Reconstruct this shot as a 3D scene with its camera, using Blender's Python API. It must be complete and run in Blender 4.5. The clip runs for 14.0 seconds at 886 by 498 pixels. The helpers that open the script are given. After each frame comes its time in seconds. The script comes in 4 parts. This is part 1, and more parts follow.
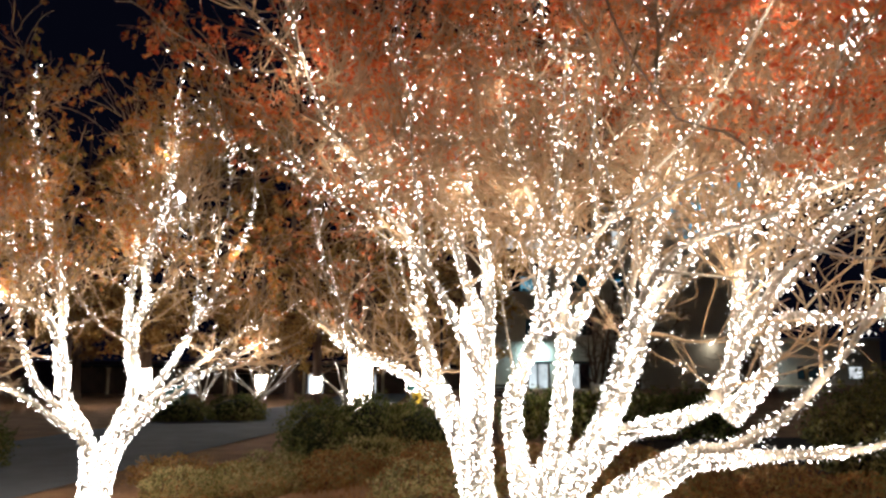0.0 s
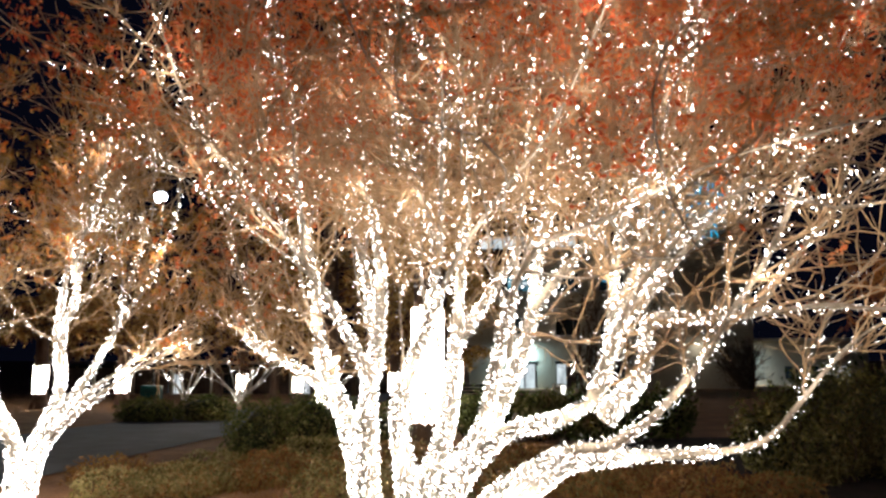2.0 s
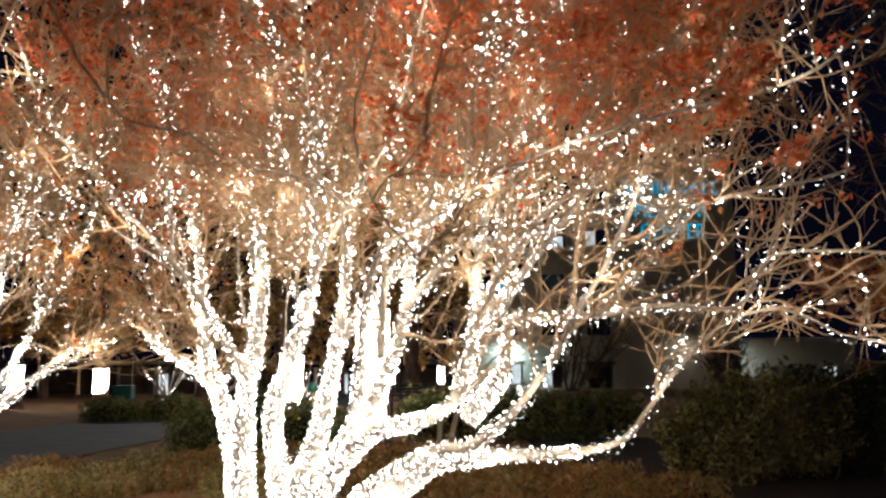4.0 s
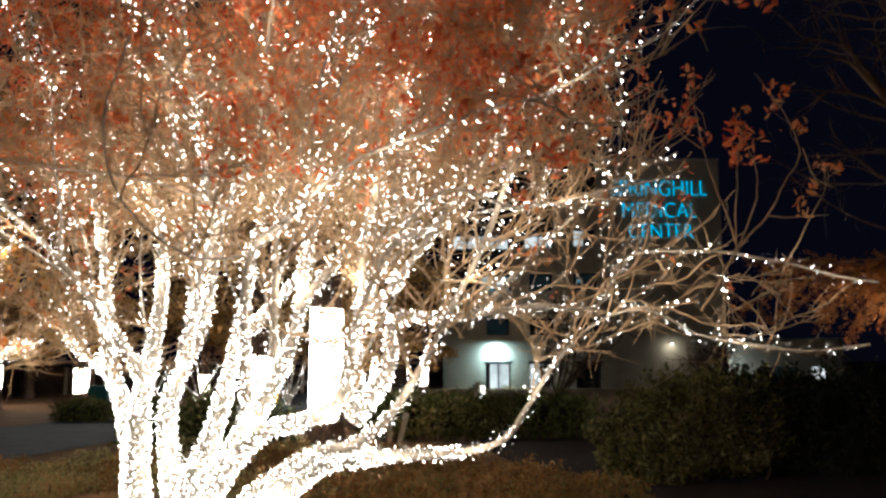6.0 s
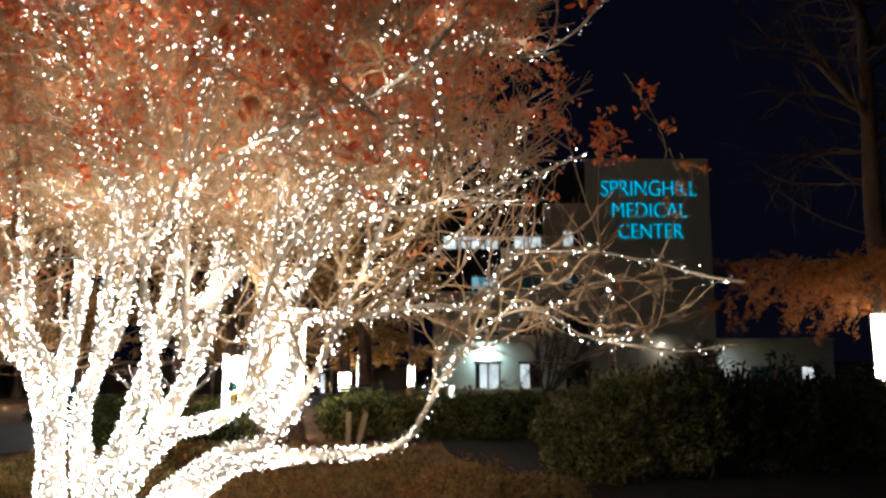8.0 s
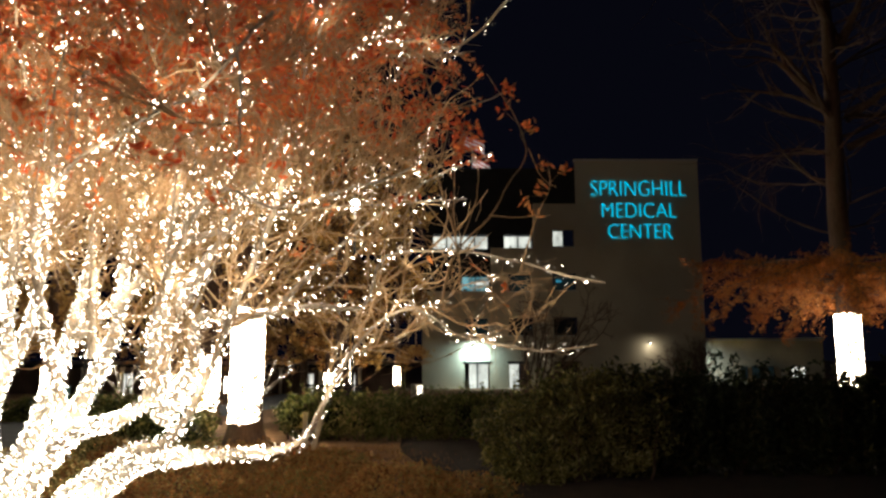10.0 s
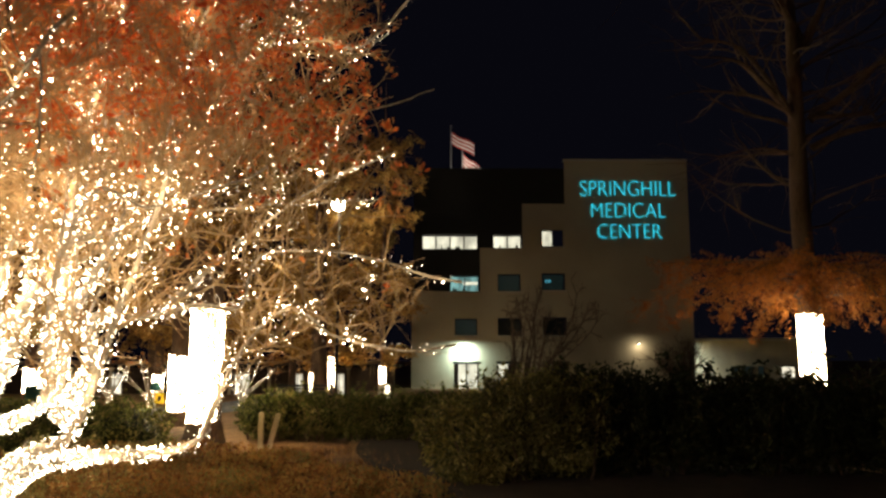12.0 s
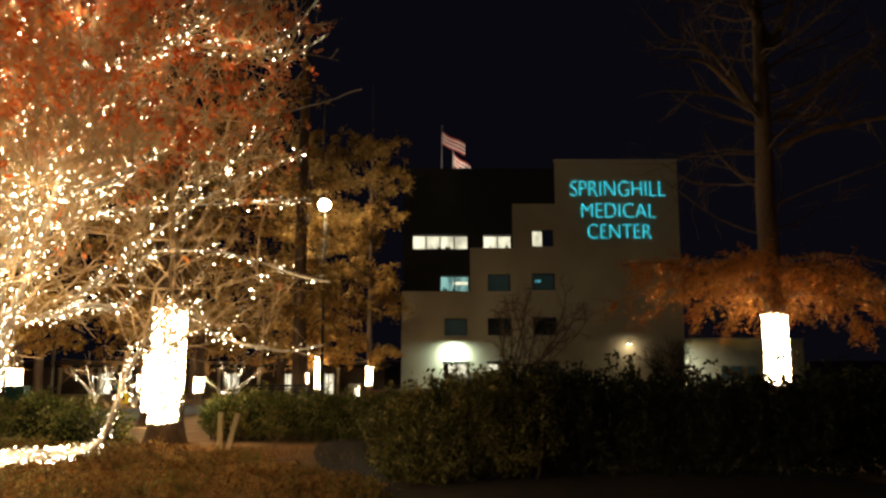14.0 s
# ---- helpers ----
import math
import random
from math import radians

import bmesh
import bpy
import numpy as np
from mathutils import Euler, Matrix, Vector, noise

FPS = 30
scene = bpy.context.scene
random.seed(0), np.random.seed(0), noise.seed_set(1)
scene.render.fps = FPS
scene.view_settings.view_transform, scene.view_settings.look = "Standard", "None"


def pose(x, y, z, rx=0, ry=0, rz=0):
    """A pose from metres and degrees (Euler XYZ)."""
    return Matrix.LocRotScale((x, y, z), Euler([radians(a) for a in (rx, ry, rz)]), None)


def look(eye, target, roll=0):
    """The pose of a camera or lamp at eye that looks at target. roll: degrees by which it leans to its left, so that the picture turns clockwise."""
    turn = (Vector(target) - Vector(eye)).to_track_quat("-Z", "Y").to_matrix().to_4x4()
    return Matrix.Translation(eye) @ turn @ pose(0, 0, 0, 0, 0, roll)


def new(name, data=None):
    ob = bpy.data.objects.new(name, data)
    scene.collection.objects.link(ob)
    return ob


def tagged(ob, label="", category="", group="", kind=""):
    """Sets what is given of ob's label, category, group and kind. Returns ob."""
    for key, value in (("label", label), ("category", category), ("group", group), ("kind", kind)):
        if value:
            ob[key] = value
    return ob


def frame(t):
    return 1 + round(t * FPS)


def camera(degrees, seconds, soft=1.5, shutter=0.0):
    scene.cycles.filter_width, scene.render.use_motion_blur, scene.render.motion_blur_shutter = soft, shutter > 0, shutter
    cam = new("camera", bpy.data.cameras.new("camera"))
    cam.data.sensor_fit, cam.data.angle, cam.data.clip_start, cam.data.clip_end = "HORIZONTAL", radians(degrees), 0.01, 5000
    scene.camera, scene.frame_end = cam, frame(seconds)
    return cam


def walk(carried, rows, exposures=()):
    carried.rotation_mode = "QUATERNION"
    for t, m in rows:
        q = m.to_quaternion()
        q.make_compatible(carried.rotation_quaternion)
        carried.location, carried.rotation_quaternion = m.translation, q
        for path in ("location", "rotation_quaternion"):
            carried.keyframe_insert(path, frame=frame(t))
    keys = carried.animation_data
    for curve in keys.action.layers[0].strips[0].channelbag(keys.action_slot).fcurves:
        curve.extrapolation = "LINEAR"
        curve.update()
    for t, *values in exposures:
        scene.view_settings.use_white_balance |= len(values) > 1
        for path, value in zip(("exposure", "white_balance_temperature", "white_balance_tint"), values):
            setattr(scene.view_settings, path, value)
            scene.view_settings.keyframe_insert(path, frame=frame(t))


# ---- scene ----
cam = camera(60.0, 14.0, soft=2.6)
TURN = 1.8 / 1358.0
PLACES = [
    (0.0, 0.000), (0.5, 0.236), (1.0, 0.470), (1.5, 0.717), (2.0, 0.981), (2.5, 1.241), (5.0, 2.565),
    (5.5, 2.773), (6.0, 2.980), (6.5, 3.174), (7.0, 3.360), (7.5, 3.539), (10.0, 4.503), (10.5, 4.706),
    (11.0, 4.908), (11.5, 5.107), (12.0, 5.300), (12.5, 5.484), (13.0, 5.665), (13.5, 5.844), (14.0, 6.028),
]
PATH = [(t, pose(x, 0, 1.68, 98.2, 0, math.degrees(math.atan(TURN * (7 - t))))) for t, x in PLACES]
walk(cam, PATH, exposures=[(0.0, 0.82, 5500, 9), (2.7, 0.82, 5500, 8), (7.5, 0.82, 5400, 5), (10.0, 0.92, 6300, 5), (12.0, 1.06, 7600, 4), (14.0, 1.18, 8100, 2)])

# ---- light ----
world = bpy.data.worlds.new("night_sky")
scene.world = world
world.use_nodes = True
world.node_tree.nodes["Background"].inputs[0].default_value = (0.0010, 0.00105, 0.0023, 1)
world.node_tree.nodes["Background"].inputs[1].default_value = 1.0

BULB = 9.5
STRING_WATTS = 6.6


def area_light(name, at, target, watts, size, colour):
    d = bpy.data.lights.new(name, "AREA")
    d.energy, d.size, d.color = watts, size, colour
    ob = new(name, d)
    ob.matrix_world = look(at, target)
    return ob


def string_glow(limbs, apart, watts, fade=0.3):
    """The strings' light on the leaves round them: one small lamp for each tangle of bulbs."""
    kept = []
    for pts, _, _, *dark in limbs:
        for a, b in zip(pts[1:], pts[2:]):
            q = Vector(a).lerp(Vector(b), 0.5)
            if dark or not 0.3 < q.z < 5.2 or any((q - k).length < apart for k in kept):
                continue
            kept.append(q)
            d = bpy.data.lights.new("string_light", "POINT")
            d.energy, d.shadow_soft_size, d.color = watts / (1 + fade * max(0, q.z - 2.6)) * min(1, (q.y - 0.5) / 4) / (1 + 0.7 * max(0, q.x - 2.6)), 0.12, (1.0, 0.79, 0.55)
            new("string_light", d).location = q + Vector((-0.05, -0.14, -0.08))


# ---- materials ----
def nodes_of(name):
    m = bpy.data.materials.new(name)
    m.use_nodes = True
    t = m.node_tree
    return m, t.nodes, t.links, t.nodes["Principled BSDF"]


def ramp_of(nodes, stops):
    r = nodes.new("ShaderNodeValToRGB")
    e = r.color_ramp.elements
    while len(e) < len(stops):
        e.new(0.5)
    for k, (p, c) in zip(e, stops):
        k.position, k.color = p, (*c, 1)
    return r


def surface(name, dark, light, scale=6.0, fine=60.0, rough=0.8, bump=0.3, metal=0.0, depth=0.02, squash=None):
    """Two scales of noise between two colours, with relief."""
    m, n, l, b = nodes_of(name)
    co = n.new("ShaderNodeTexCoord")
    src = co.outputs["Object"]
    if squash:
        mp = n.new("ShaderNodeMapping")
        mp.inputs["Scale"].default_value = squash
        l.new(src, mp.inputs[0])
        src = mp.outputs[0]
    a, f = n.new("ShaderNodeTexNoise"), n.new("ShaderNodeTexNoise")
    a.inputs["Scale"].default_value, a.inputs["Detail"].default_value = scale, 6
    f.inputs["Scale"].default_value, f.inputs["Detail"].default_value = fine, 4
    l.new(src, a.inputs[0]), l.new(src, f.inputs[0])
    mix = n.new("ShaderNodeMath")
    mix.operation = "MULTIPLY_ADD"
    mix.inputs[1].default_value, mix.inputs[2].default_value = 0.45, 0.0
    l.new(f.outputs[0], mix.inputs[0])
    add = n.new("ShaderNodeMath")
    add.operation = "MULTIPLY_ADD"
    add.inputs[1].default_value = 0.55
    l.new(a.outputs[0], add.inputs[0]), l.new(mix.outputs[0], add.inputs[2])
    r = ramp_of(n, [(0.34, dark), (0.66, light)])
    l.new(add.outputs[0], r.inputs[0]), l.new(r.outputs[0], b.inputs["Base Color"])
    b.inputs["Roughness"].default_value, b.inputs["Metallic"].default_value = rough, metal
    if bump:
        bp = n.new("ShaderNodeBump")
        bp.inputs["Strength"].default_value, bp.inputs["Distance"].default_value = bump, depth
        l.new(add.outputs[0], bp.inputs["Height"]), l.new(bp.outputs[0], b.inputs["Normal"])
    return m


def leafy(name, stops, rough=0.5, through_light=0.25):
    """Leaves whose colour differs from one to the next."""
    m, n, l, b = nodes_of(name)
    g = n.new("ShaderNodeNewGeometry")
    r = ramp_of(n, stops)
    co, patch = n.new("ShaderNodeTexCoord"), n.new("ShaderNodeTexNoise")
    patch.inputs["Scale"].default_value = 1.1
    l.new(co.outputs["Object"], patch.inputs[0])
    blend = n.new("ShaderNodeMapRange")
    blend.inputs[3].default_value, blend.inputs[4].default_value = -0.3, 0.3
    blend.inputs[1].default_value, blend.inputs[2].default_value = 0.3, 0.7
    l.new(patch.outputs[0], blend.inputs[0])
    both = n.new("ShaderNodeMath")
    l.new(g.outputs["Random Per Island"], both.inputs[0]), l.new(blend.outputs[0], both.inputs[1])
    l.new(both.outputs[0], r.inputs[0])
    l.new(r.outputs[0], b.inputs["Base Color"])
    b.inputs["Roughness"].default_value = rough
    b.inputs["Specular IOR Level"].default_value = 0.22
    tr = n.new("ShaderNodeBsdfTranslucent")
    l.new(r.outputs[0], tr.inputs[0])
    mx = n.new("ShaderNodeMixShader")
    mx.inputs[0].default_value = through_light
    l.new(b.outputs[0], mx.inputs[1]), l.new(tr.outputs[0], mx.inputs[2])
    l.new(mx.outputs[0], n["Material Output"].inputs[0])
    return m


def glowing(name, colour, strength, spread=0.0, power=3.0, most=2.8):
    m, n, l, b = nodes_of(name)
    b.inputs["Base Color"].default_value = (*[0.05 * c for c in colour], 1)
    b.inputs["Emission Color"].default_value = (*colour, 1)
    b.inputs["Emission Strength"].default_value = strength
    if spread:
        g = n.new("ShaderNodeNewGeometry")
        cube = n.new("ShaderNodeMath")
        cube.operation, cube.inputs[1].default_value = "POWER", power
        k = n.new("ShaderNodeMapRange")
        k.inputs[3].default_value, k.inputs[4].default_value = strength * (1 - spread) * 0.5, strength * most
        l.new(g.outputs["Random Per Island"], cube.inputs[0]), l.new(cube.outputs[0], k.inputs[0]), l.new(k.outputs[0], b.inputs["Emission Strength"])
    return m


BARK = surface("crape_myrtle_bark", (0.27, 0.215, 0.16), (0.52, 0.45, 0.36), 5, 40, 0.75, 0.3, depth=0.008, squash=(1, 1, 0.3))
TWIG = surface("twig_bark", (0.30, 0.195, 0.105), (0.60, 0.43, 0.255), 9, 70, 0.8, 0.0)
CYPRESS_BARK = surface("cypress_bark", (0.07, 0.043, 0.03), (0.20, 0.13, 0.09), 4, 30, 0.9, 0.7, depth=0.03, squash=(1, 1, 0.2))
RED_LEAF = leafy("red_autumn_leaf", [(0.0, (0.60, 0.12, 0.05)), (0.3, (0.72, 0.20, 0.075)), (0.65, (0.76, 0.30, 0.11)), (1.0, (0.62, 0.32, 0.14))], 0.5, 0.48)
GOLD_LEAF = leafy("gold_autumn_leaf", [(0.0, (0.55, 0.16, 0.05)), (0.4, (0.64, 0.28, 0.07)), (0.75, (0.60, 0.35, 0.10)), (1.0, (0.36, 0.27, 0.08))], 0.5, 0.4)
RUST_NEEDLE = leafy("rust_cypress_needle", [(0.0, (0.30, 0.10, 0.028)), (0.5, (0.46, 0.17, 0.04)), (1.0, (0.55, 0.24, 0.07))], 0.7, 0.3)
BROWN_NEEDLE = leafy("brown_cypress_needle", [(0.0, (0.24, 0.12, 0.04)), (0.5, (0.42, 0.24, 0.07)), (1.0, (0.50, 0.33, 0.12))], 0.7, 0.3)
GREEN_LEAF = leafy("green_hedge_leaf", [(0.0, (0.06, 0.08, 0.022)), (0.5, (0.15, 0.165, 0.045)), (0.8, (0.20, 0.19, 0.06)), (1.0, (0.36, 0.30, 0.13))], 0.55, 0.15)
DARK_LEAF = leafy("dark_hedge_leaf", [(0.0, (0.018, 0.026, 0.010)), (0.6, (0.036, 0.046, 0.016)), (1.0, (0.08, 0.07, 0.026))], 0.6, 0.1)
OLIVE_LEAF = leafy("olive_groundcover_leaf", [(0.0, (0.16, 0.15, 0.055)), (0.5, (0.38, 0.33, 0.13)), (0.85, (0.55, 0.45, 0.21)), (1.0, (0.45, 0.24, 0.10))], 0.6, 0.15)
RUST_COVER = leafy("rust_groundcover_leaf", [(0.0, (0.20, 0.10, 0.04)), (0.5, (0.40, 0.20, 0.07)), (0.8, (0.38, 0.26, 0.09)), (1.0, (0.24, 0.22, 0.08))], 0.7, 0.15)
BLADE = leafy("dry_grass_blade", [(0.0, (0.20, 0.095, 0.04)), (0.5, (0.37, 0.18, 0.075)), (0.8, (0.37, 0.22, 0.075)), (1.0, (0.46, 0.29, 0.13))], 0.8, 0.2)
BULB_GLASS = glowing("warm_white_bulb", (1.0, 0.84, 0.65), BULB, 0.9, 4.0, 5.0)
WRAP_GLASS = glowing("warm_white_wrap_bulb", (1.0, 0.80, 0.55), 24.0, 0.95, 4.0, 3.5)
CABLE = surface("dark_green_cable", (0.012, 0.02, 0.012), (0.03, 0.045, 0.03), 20, 90, 0.5, 0.0)
SOIL = surface("pine_straw_ground", (0.16, 0.082, 0.037), (0.38, 0.205, 0.093), 1.3, 28, 0.95, 0.8, depth=0.03)
# near-black colour that holds the shade on the ground by the hedge
SHADED_GROUND = surface("shaded_ground", (0.012, 0.008, 0.006), (0.05, 0.03, 0.02), 5, 45, 0.95, 0.8, depth=0.03)
ASPHALT = surface("worn_asphalt", (0.085, 0.092, 0.107), (0.15, 0.16, 0.18), 1.5, 120, 0.85, 0.25, depth=0.006)
CONCRETE = surface("pale_concrete", (0.30, 0.28, 0.25), (0.45, 0.43, 0.39), 1.5, 40, 0.85, 0.2, depth=0.006)
STUCCO = surface("tan_painted_wall", (0.33, 0.275, 0.20), (0.43, 0.37, 0.275), 0.25, 9, 0.9, 0.15, depth=0.01)
DARK_CLAD = surface("dark_bronze_cladding", (0.004, 0.0035, 0.003), (0.008, 0.007, 0.006), 0.6, 14, 0.75, 0.05)
FRAME_METAL = surface("dark_window_metal", (0.02, 0.02, 0.02), (0.045, 0.043, 0.04), 3, 40, 0.45, 0.0, metal=0.5)
STEEL = surface("galvanised_steel", (0.30, 0.30, 0.31), (0.46, 0.46, 0.47), 4, 60, 0.45, 0.05, metal=0.8)
TIMBER = surface("weathered_timber", (0.38, 0.31, 0.21), (0.60, 0.50, 0.36), 4, 50, 0.85, 0.3, squash=(3, 3, 0.4))
FLAG_RED = surface("red_flag_cloth", (0.35, 0.03, 0.03), (0.5, 0.06, 0.05), 3, 30, 0.8, 0)
FLAG_WHITE = surface("white_flag_cloth", (0.65, 0.65, 0.65), (0.8, 0.8, 0.8), 3, 30, 0.8, 0)
TEAL = surface("teal_paint", (0.015, 0.10, 0.10), (0.03, 0.16, 0.16), 3, 40, 0.5, 0.05)
YELLOW = surface("yellow_paint", (0.55, 0.38, 0.02), (0.7, 0.5, 0.04), 3, 40, 0.5, 0.05)
BROWN_BRICK = surface("brown_brick", (0.06, 0.04, 0.03), (0.12, 0.08, 0.06), 1.2, 30, 0.9, 0.2)
BUSH_LEAF = leafy("glossy_bush_leaf", [(0.0, (0.07, 0.075, 0.024)), (0.5, (0.18, 0.165, 0.048)), (0.8, (0.32, 0.28, 0.10)), (1.0, (0.46, 0.39, 0.17))], 0.28, 0.2)


def lit_room(name, dark, light, scale):
    """A lit room seen through a window: uneven, with darker furnishings."""
    m, n, l, b = nodes_of(name)
    co, mp, t = n.new("ShaderNodeTexCoord"), n.new("ShaderNodeMapping"), n.new("ShaderNodeTexNoise")
    mp.inputs["Scale"].default_value = (1.0, 1.0, 0.45)
    t.inputs["Scale"].default_value, t.inputs["Detail"].default_value = scale, 3
    l.new(co.outputs["Object"], mp.inputs[0]), l.new(mp.outputs[0], t.inputs[0])
    r = ramp_of(n, [(0.36, dark), (0.6, light)])
    l.new(t.outputs[0], r.inputs[0])
    b.inputs["Base Color"].default_value = (0.05, 0.05, 0.05, 1)
    l.new(r.outputs[0], b.inputs["Emission Color"])
    b.inputs["Emission Strength"].default_value = 1.0
    return m


# ---- building blocks ----
def thing(name, at, label, category, group="", kind=""):
    ob = new(name)
    ob.location = at
    return tagged(ob, label, category, group, kind)


def link_mesh(name, verts, faces, material, parent=None, label="", kind="", smooth=False):
    """One mesh object in world coordinates; under a parent it keeps its place."""
    me = bpy.data.meshes.new(name)
    me.from_pydata([tuple(v) for v in verts], [], [tuple(f) for f in faces])
    me.materials.append(material)
    if smooth:
        me.shade_smooth()
    ob = new(name, me)
    if parent is not None:
        ob.parent = parent
        base = parent.location.copy()
        up = parent.parent
        while up is not None:
            base += up.location
            up = up.parent
        me.transform(Matrix.Translation(-base))
    return tagged(ob, label, "", "", kind)


def part(name, bm, material, parent, label="", kind="", smooth=False):
    me = bpy.data.meshes.new(name)
    bm.to_mesh(me)
    bm.free()
    me.materials.append(material)
    if smooth:
        me.shade_smooth()
    ob = new(name, me)
    ob.parent = parent
    return tagged(ob, label, "", "", kind)


def box(bm, lo, hi, bevel=0.0):
    c = [(a + b) / 2 for a, b in zip(lo, hi)]
    s = [b - a for a, b in zip(lo, hi)]
    g = bmesh.ops.create_cube(bm, size=1.0, matrix=Matrix.Translation(c) @ Matrix.Diagonal((*s, 1)))
    if bevel:
        edges = {e for v in g["verts"] for e in v.link_edges}
        bmesh.ops.bevel(bm, geom=list(edges), offset=bevel, segments=2, affect="EDGES")
    return bm


def boxes(*specs):
    bm = bmesh.new()
    for s in specs:
        box(bm, *s)
    return bm


def lathe(bm, profile, sides=16, at=(0, 0, 0)):
    """A turned shape: rows of (radius, height)."""
    rings = []
    for r, z in profile:
        rings.append([bm.verts.new((at[0] + r * math.cos(2 * math.pi * k / sides), at[1] + r * math.sin(2 * math.pi * k / sides), at[2] + z)) for k in range(sides)])
    for a, b in zip(rings, rings[1:]):
        for k in range(sides):
            bm.faces.new((a[k], a[(k + 1) % sides], b[(k + 1) % sides], b[k]))
    bm.faces.new(rings[0][::-1]), bm.faces.new(rings[-1])
    return bm


class Bundle:
    """Gathers tubes into one mesh."""

    def __init__(self):
        self.v, self.f, self.n = [], [], 0

    def tube(self, pts, radii, sides):
        p = np.asarray(pts, float)
        m = len(p)
        tan = np.gradient(p, axis=0)
        tan /= np.linalg.norm(tan, axis=1, keepdims=True) + 1e-9
        ref = np.array([0.31, 0.17, 0.93]) if abs(tan[0, 2]) < 0.8 else np.array([0.93, 0.31, 0.17])
        u = np.cross(tan, ref)
        u /= np.linalg.norm(u, axis=1, keepdims=True) + 1e-9
        w = np.cross(tan, u)
        a = np.arange(sides) * 2 * math.pi / sides
        r = np.asarray(radii, float)[:, None, None]
        ring = p[:, None, :] + r * (u[:, None, :] * np.cos(a)[None, :, None] + w[:, None, :] * np.sin(a)[None, :, None])
        self.v.append(ring.reshape(-1, 3))
        i = np.arange(m - 1)[:, None] * sides
        k = np.arange(sides)[None, :]
        k2 = (k + 1) % sides
        q = np.stack([i + k, i + k2, i + sides + k2, i + sides + k], axis=-1).reshape(-1, 4) + self.n
        self.f.append(q)
        self.n += m * sides
        return u, w

    def shapes(self, verts, faces, at, scale, frames=None):
        """Copies of one small shape at many places; frames: a 3 x 3 turn for each."""
        at, scale = np.asarray(at, float), np.asarray(scale, float)
        v = np.asarray(verts, float)[None, :, :] * scale[:, None, None]
        if frames is not None:
            v = np.einsum("nij,nkj->nki", frames, v)
        v = v + at[:, None, :]
        self.v.append(v.reshape(-1, 3))
        f = np.asarray(faces)[None, :, :] + (np.arange(len(at)) * len(verts))[:, None, None] + self.n
        self.f.append(f.reshape(-1, f.shape[-1]))
        self.n += len(at) * len(verts)

    def mesh(self, name, material, parent=None, label="", kind="", smooth=False):
        faces = [tuple(r) for a in self.f for r in a.tolist()]
        return link_mesh(name, np.concatenate(self.v).tolist(), faces, material, parent, label, kind, smooth)


def curve_through(pts, step=0.09):
    """A smooth line through the points, as even samples."""
    p = np.asarray(pts, float)
    q = np.vstack([2 * p[0] - p[1], p, 2 * p[-1] - p[-2]])
    out = []
    for i in range(1, len(q) - 2):
        n = max(2, int(np.linalg.norm(q[i + 1] - q[i]) / step))
        s = (np.arange(n) / n)[:, None]
        a, b, c, d = q[i - 1], q[i], q[i + 1], q[i + 2]
        out.append(0.5 * (2 * b + (c - a) * s + (2 * a - 5 * b + 4 * c - d) * s ** 2 + (3 * b - a - 3 * c + d) * s ** 3))
    out.append(p[-1:])
    return np.vstack(out)


def unit(v):
    v = np.asarray(v, float)
    return v / (np.linalg.norm(v) + 1e-9)


def turns(rng, n):
    """Random 3 x 3 turns."""
    q = rng.normal(size=(n, 4))
    q /= np.linalg.norm(q, axis=1, keepdims=True)
    w, x, y, z = q.T
    return np.stack([
        np.stack([1 - 2 * (y * y + z * z), 2 * (x * y - z * w), 2 * (x * z + y * w)], -1),
        np.stack([2 * (x * y + z * w), 1 - 2 * (x * x + z * z), 2 * (y * z - x * w)], -1),
        np.stack([2 * (x * z - y * w), 2 * (y * z + x * w), 1 - 2 * (x * x + y * y)], -1)], 1)


# a pointed leaf folded along its midrib; an eight-sided bulb; a thin blade
LEAF_V = [(0, -1, 0), (0.42, -0.35, 0.16), (0.34, 0.4, 0.13), (0, 1, -0.12), (-0.34, 0.4, 0.13), (-0.42, -0.35, 0.16)]
LEAF_F = [(0, 1, 2, 3), (0, 3, 4, 5)]
BULB_V = [(1, 0, 0), (-1, 0, 0), (0, 1, 0), (0, -1, 0), (0, 0, 1.3), (0, 0, -1.3)]
BULB_F = [(0, 2, 4), (2, 1, 4), (1, 3, 4), (3, 0, 4), (2, 0, 5), (1, 2, 5), (3, 1, 5), (0, 3, 5)]
NEEDLE_V = [(x * 0.4, y, z * 0.4) for x, y, z in LEAF_V]
BLADE_V = [(-0.06, 0, 0), (0.06, 0, 0), (0.045, 0.12, 0.55), (-0.045, 0.12, 0.55), (0.0, 0.38, 1.0), (0.004, 0.38, 1.0)]
BLADE_F = [(0, 1, 2, 3), (3, 2, 5, 4)]


def wander(rng, start, way, length, steps, wild, lift):
    """A crooked line that strays from its way and bends up or down by lift."""
    p, d = np.asarray(start, float), unit(way)
    out = [p]
    for _ in range(steps):
        d = unit(d + rng.normal(size=3) * wild + np.array([0, 0, lift]))
        p = p + d * length / steps
        out.append(p)
    return np.array(out)


def smooth(a, b, x):
    k = min(1.0, max(0.0, (x - a) / (b - a)))
    return k * k * (3 - 2 * k)


